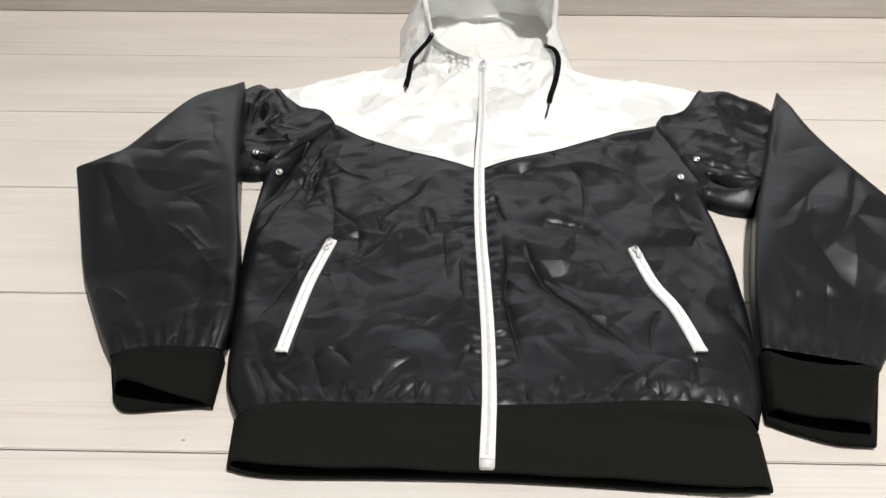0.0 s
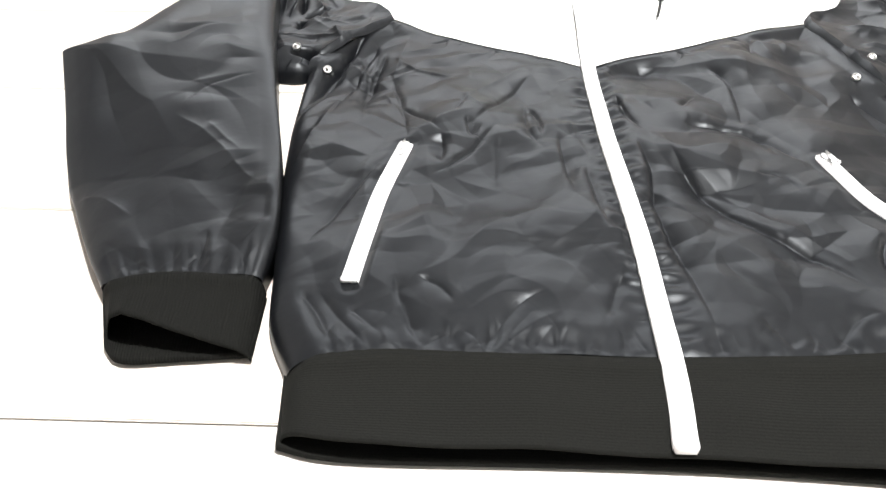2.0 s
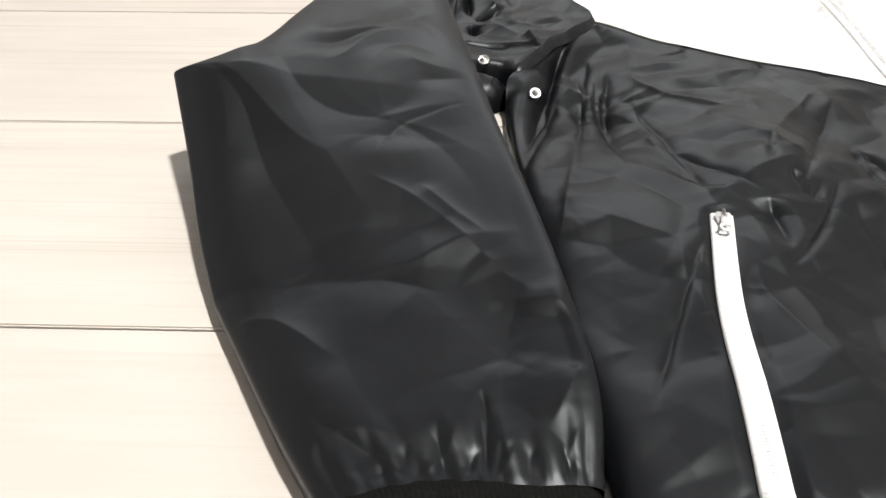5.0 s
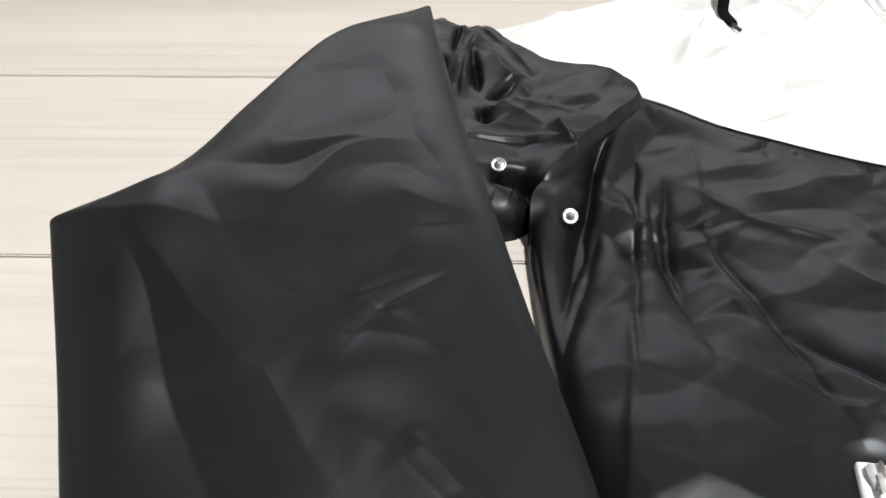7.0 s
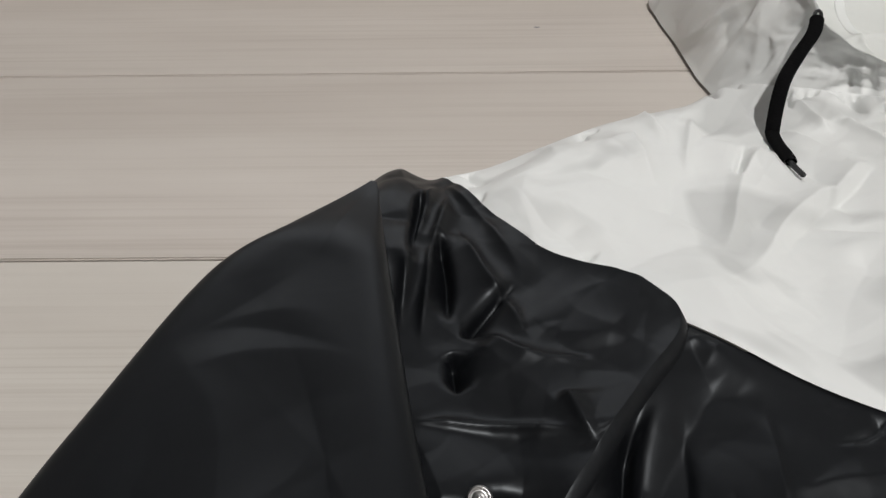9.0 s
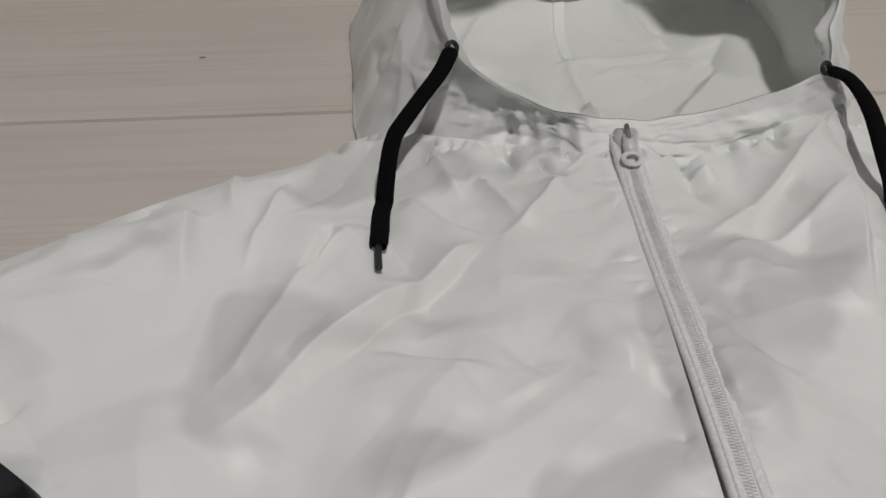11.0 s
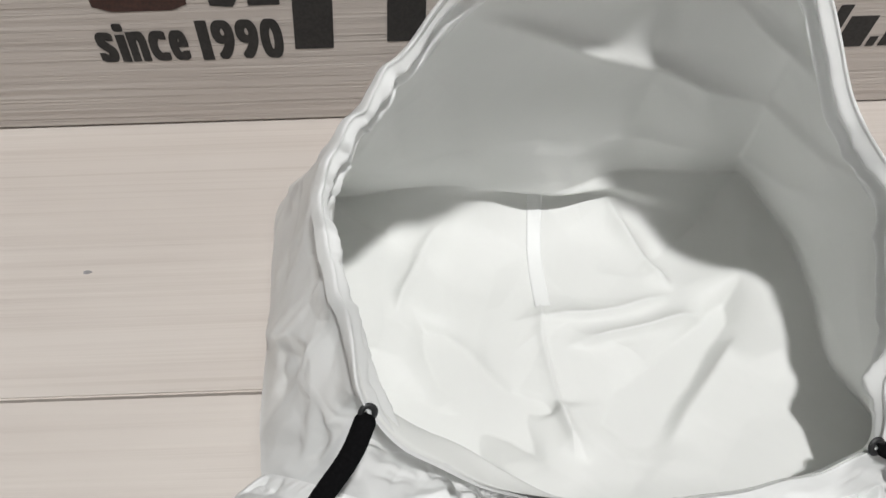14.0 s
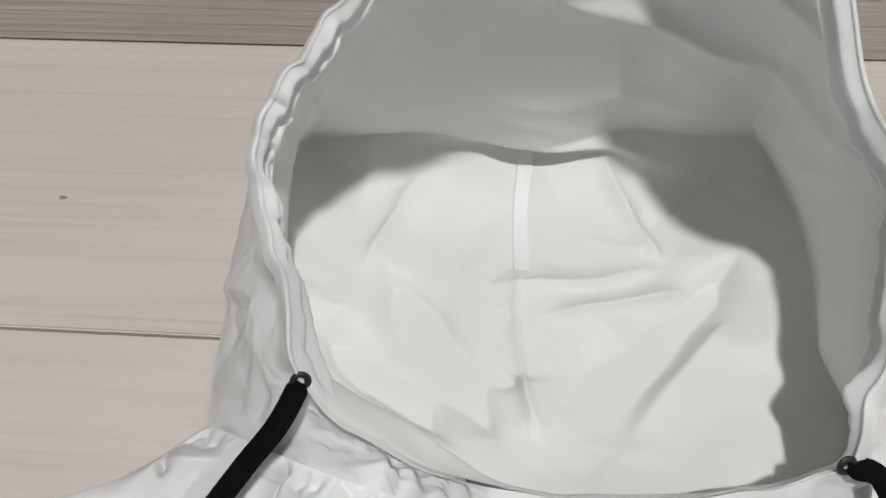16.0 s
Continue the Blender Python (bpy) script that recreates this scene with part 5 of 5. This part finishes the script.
# ---- drawcords ----
def tube(path, radius, squash, around=14):
    t = np.gradient(path, axis=0)
    t /= np.linalg.norm(t, axis=1)[:, None]
    side = np.cross(t, (0, 0, 1))
    side /= np.linalg.norm(side, axis=1)[:, None]
    up = np.cross(side, t)
    rows = []
    for a in np.linspace(0, 2 * np.pi, around, endpoint=False):
        rows.append(path + side * (radius * math.cos(a))[:, None] + up * (radius * squash * math.sin(a))[:, None])
    P = np.array(rows).transpose(1, 0, 2)
    s = np.r_[0, np.cumsum(np.linalg.norm(np.diff(path, axis=0), axis=1))]
    uv = np.stack(np.broadcast_arrays(s[:, None], np.linspace(0, 0.02, around)[None]), -1)
    return sheet(P, uv, wrap=True)


def drawcord(path, label):
    ob = new("drawcord")
    ob.parent = jacket
    rest(ob)
    ob["label"] = label
    p = curve(path, 150)
    s = np.linspace(0, 1, 150)
    lie = np.convolve(np.pad(over(p[:, 0], p[:, 1]), 10, mode="edge"), np.ones(21) / 21, "valid") + 0.0024
    p[:, 2] = np.where(s > 0.4, np.maximum(p[:, 2] * (1 - smooth(0.4, 0.7, s)), lie), np.maximum(p[:, 2], lie))
    r = 0.0034 * (1 + 0.012 * np.sin(s * 260)) * (1 - 0.15 * np.exp(-((s - 0.86) / 0.02) ** 2))
    cut = int(150 * 0.86)
    r[:4] *= np.array([0.3, 0.7, 0.9, 1.0])
    part("braid", tube(p[:cut], r[:cut], 0.62), CORD, ob)
    ra = np.full(150 - cut + 3, 0.0013)
    ra[-2:] = (0.0011, 0.0003)
    part("aglet", tube(p[cut - 3:], ra, 0.9), PLASTIC, ob, "black plastic cord tip")
    eye = part("eyelet", ring_mesh(0.0020, 0.0020, 0.0010), PLASTIC, ob, "black eyelet")
    eye.location = p[0] + np.array([0, 0, 0.0005])
    eye.rotation_euler = (radians(60), 0, radians(20))
    return ob


drawcord([EXIT_L, (-0.057, 0.645, 0.045), (-0.066, 0.635, 0.038), (-0.0763, 0.6205, 0.0305), (-0.0805, 0.6055, 0.025), (-0.0812, 0.589, 0.0205), (-0.0815, 0.577, 0.015), (-0.081, 0.566, 0.0115)], "black braided drawcord hanging from the hood edge")
drawcord([EXIT_R, (0.102, 0.643, 0.037), (0.107, 0.631, 0.030), (0.104, 0.606, 0.022), (0.097, 0.575, 0.018), (0.090, 0.543, 0.0165), (0.087, 0.528, 0.0155), (0.083, 0.514, 0.0146)], "black braided drawcord hanging from the hood edge")


# ---- lettering on the wall ----
def bar(points, material, name="letter_bar"):
    bm = bmesh.new()
    f = bm.faces.new([bm.verts.new((x, WALL_Y - 0.0004, z)) for x, z in points])
    r = bmesh.ops.extrude_face_region(bm, geom=[f])
    bmesh.ops.translate(bm, vec=(0, 0.0003, 0), verts=[g for g in r["geom"] if isinstance(g, bmesh.types.BMVert)])
    ob = part(name, mesh_of(bm, smooth=False), material, wall_north)
    return ob


def words(text, x, z, height, wide):
    """Heavy narrow letters: each one set by itself, its strokes thickened by copies set a little aside."""
    verts, faces = [], []
    narrow = {"i": 0.55, "1": 0.58}
    widths = [narrow.get(c, 1.0) for c in text]
    unit = wide / sum(widths)
    at = x
    digits = text.isdigit()
    for c, share in zip(text, widths):
        data = bpy.data.curves.new("words", "FONT")
        data.body, data.size, data.resolution_u = c, 1.0, 6
        probe = new("words", data)
        bpy.context.view_layer.update()
        me = bpy.data.meshes.new_from_object(probe.evaluated_get(bpy.context.evaluated_depsgraph_get()))
        bpy.data.objects.remove(probe)
        co = np.array([v.co[:2] for v in me.vertices])
        lo, hi = co.min(0), co.max(0)
        room = share * unit * (0.84 if c == "1" else 0.93)
        thick = 0.0005 if c == "1" else 0.0025
        sx = (room - thick) / (hi[0] - lo[0])
        top = height * (1.0 if (digits or c == "i") else 0.79)
        sz = (top - 0.0010) / (hi[1] - lo[1])
        for k, (shift, rise) in enumerate((a, b) for a in np.linspace(0, thick, 6) for b in (0.0, 0.0005, 0.0010)):
            base = len(verts)
            for p in co:
                verts.append((at + (p[0] - lo[0]) * sx + shift, WALL_Y - 0.0003 - 0.00001 * k, z + rise + (p[1] - lo[1]) * sz))
            faces += [tuple(base + v for v in q.vertices) for q in me.polygons]
        at += share * unit
    me = bpy.data.meshes.new("words")
    me.from_pydata(verts, [], faces)
    return part("lettering", me, INK, wall_north, "black printed words")


words("since", -0.184, 0.0375, 0.0200, 0.0425)
words("1990", -0.137, 0.0372, 0.0205, 0.0395)
bar([(-0.0935, 0.0415), (-0.0755, 0.0415), (-0.0715, 0.090), (-0.0895, 0.090)], INK, "logo_bar")
bar([(-0.0505, 0.0440), (-0.0330, 0.0440), (-0.0300, 0.090), (-0.0475, 0.090)], INK, "logo_bar")
bar([(-0.180, 0.066), (-0.172, 0.0632), (-0.145, 0.0632), (-0.138, 0.066), (-0.136, 0.090), (-0.181, 0.090)], RED_INK, "logo_bar")
bar([(-0.128, 0.0650), (-0.118, 0.0640), (-0.114, 0.070), (-0.114, 0.090), (-0.130, 0.090)], INK, "logo_bar")
bar([(-0.111, 0.0645), (-0.097, 0.0645), (-0.095, 0.090), (-0.111, 0.090)], INK, "logo_bar")
px = 0.100
for wide, high in ((0.012, 0.016), (0.006, 0.022), (0.007, 0.020), (0.012, 0.016), (0.006, 0.021), (0.006, 0.022), (0.013, 0.016), (0.004, 0.005), (0.011, 0.016), (0.012, 0.016), (0.019, 0.016)):
    z0, lean = 0.0335, 0.22
    bar([(px, z0), (px + wide, z0), (px + wide + lean * high, z0 + high), (px + lean * high, z0 + high)], INK)
    px += wide + 0.002

# ---- planks and knots ----
plank_me = box(-1.8, 0.0006, -0.02, 1.8, PLANK - 0.0006, 0.0, 0.0007)
plank_me.materials.append(BOARD)
for k in range(-17, 5):
    y0 = FIRST + k * PLANK
    ob = new("plank", plank_me)
    ob.parent = floor
    ob.location = (0, y0, 0)
# the wall plank takes the wood with shade put into its colour
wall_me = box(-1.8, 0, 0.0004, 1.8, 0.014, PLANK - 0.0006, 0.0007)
wall_me.materials.append(PANEL_SHADED)
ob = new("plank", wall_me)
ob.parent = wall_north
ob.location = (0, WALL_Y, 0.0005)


def knot(x, y, r, seed):
    rs = random.Random(seed)
    bm = bmesh.new()
    bm.faces.new([bm.verts.new((x + r * rs.uniform(0.7, 1.3) * math.cos(a), y + 0.6 * r * rs.uniform(0.7, 1.2) * math.sin(a), 0.00025)) for a in np.linspace(0, 2 * np.pi, 12, endpoint=False)])
    part("knot", mesh_of(bm, smooth=False), KNOT, floor)


for i, (x, y, r) in enumerate([(-0.177, 0.759, 0.0018), (-0.101, 0.781, 0.0009), (-0.400, 0.150, 0.0012), (-0.385, 0.125, 0.0016), (-0.205, 0.047, 0.0016), (-0.39, 0.10, 0.0012)]):
    knot(x, y, r, i)
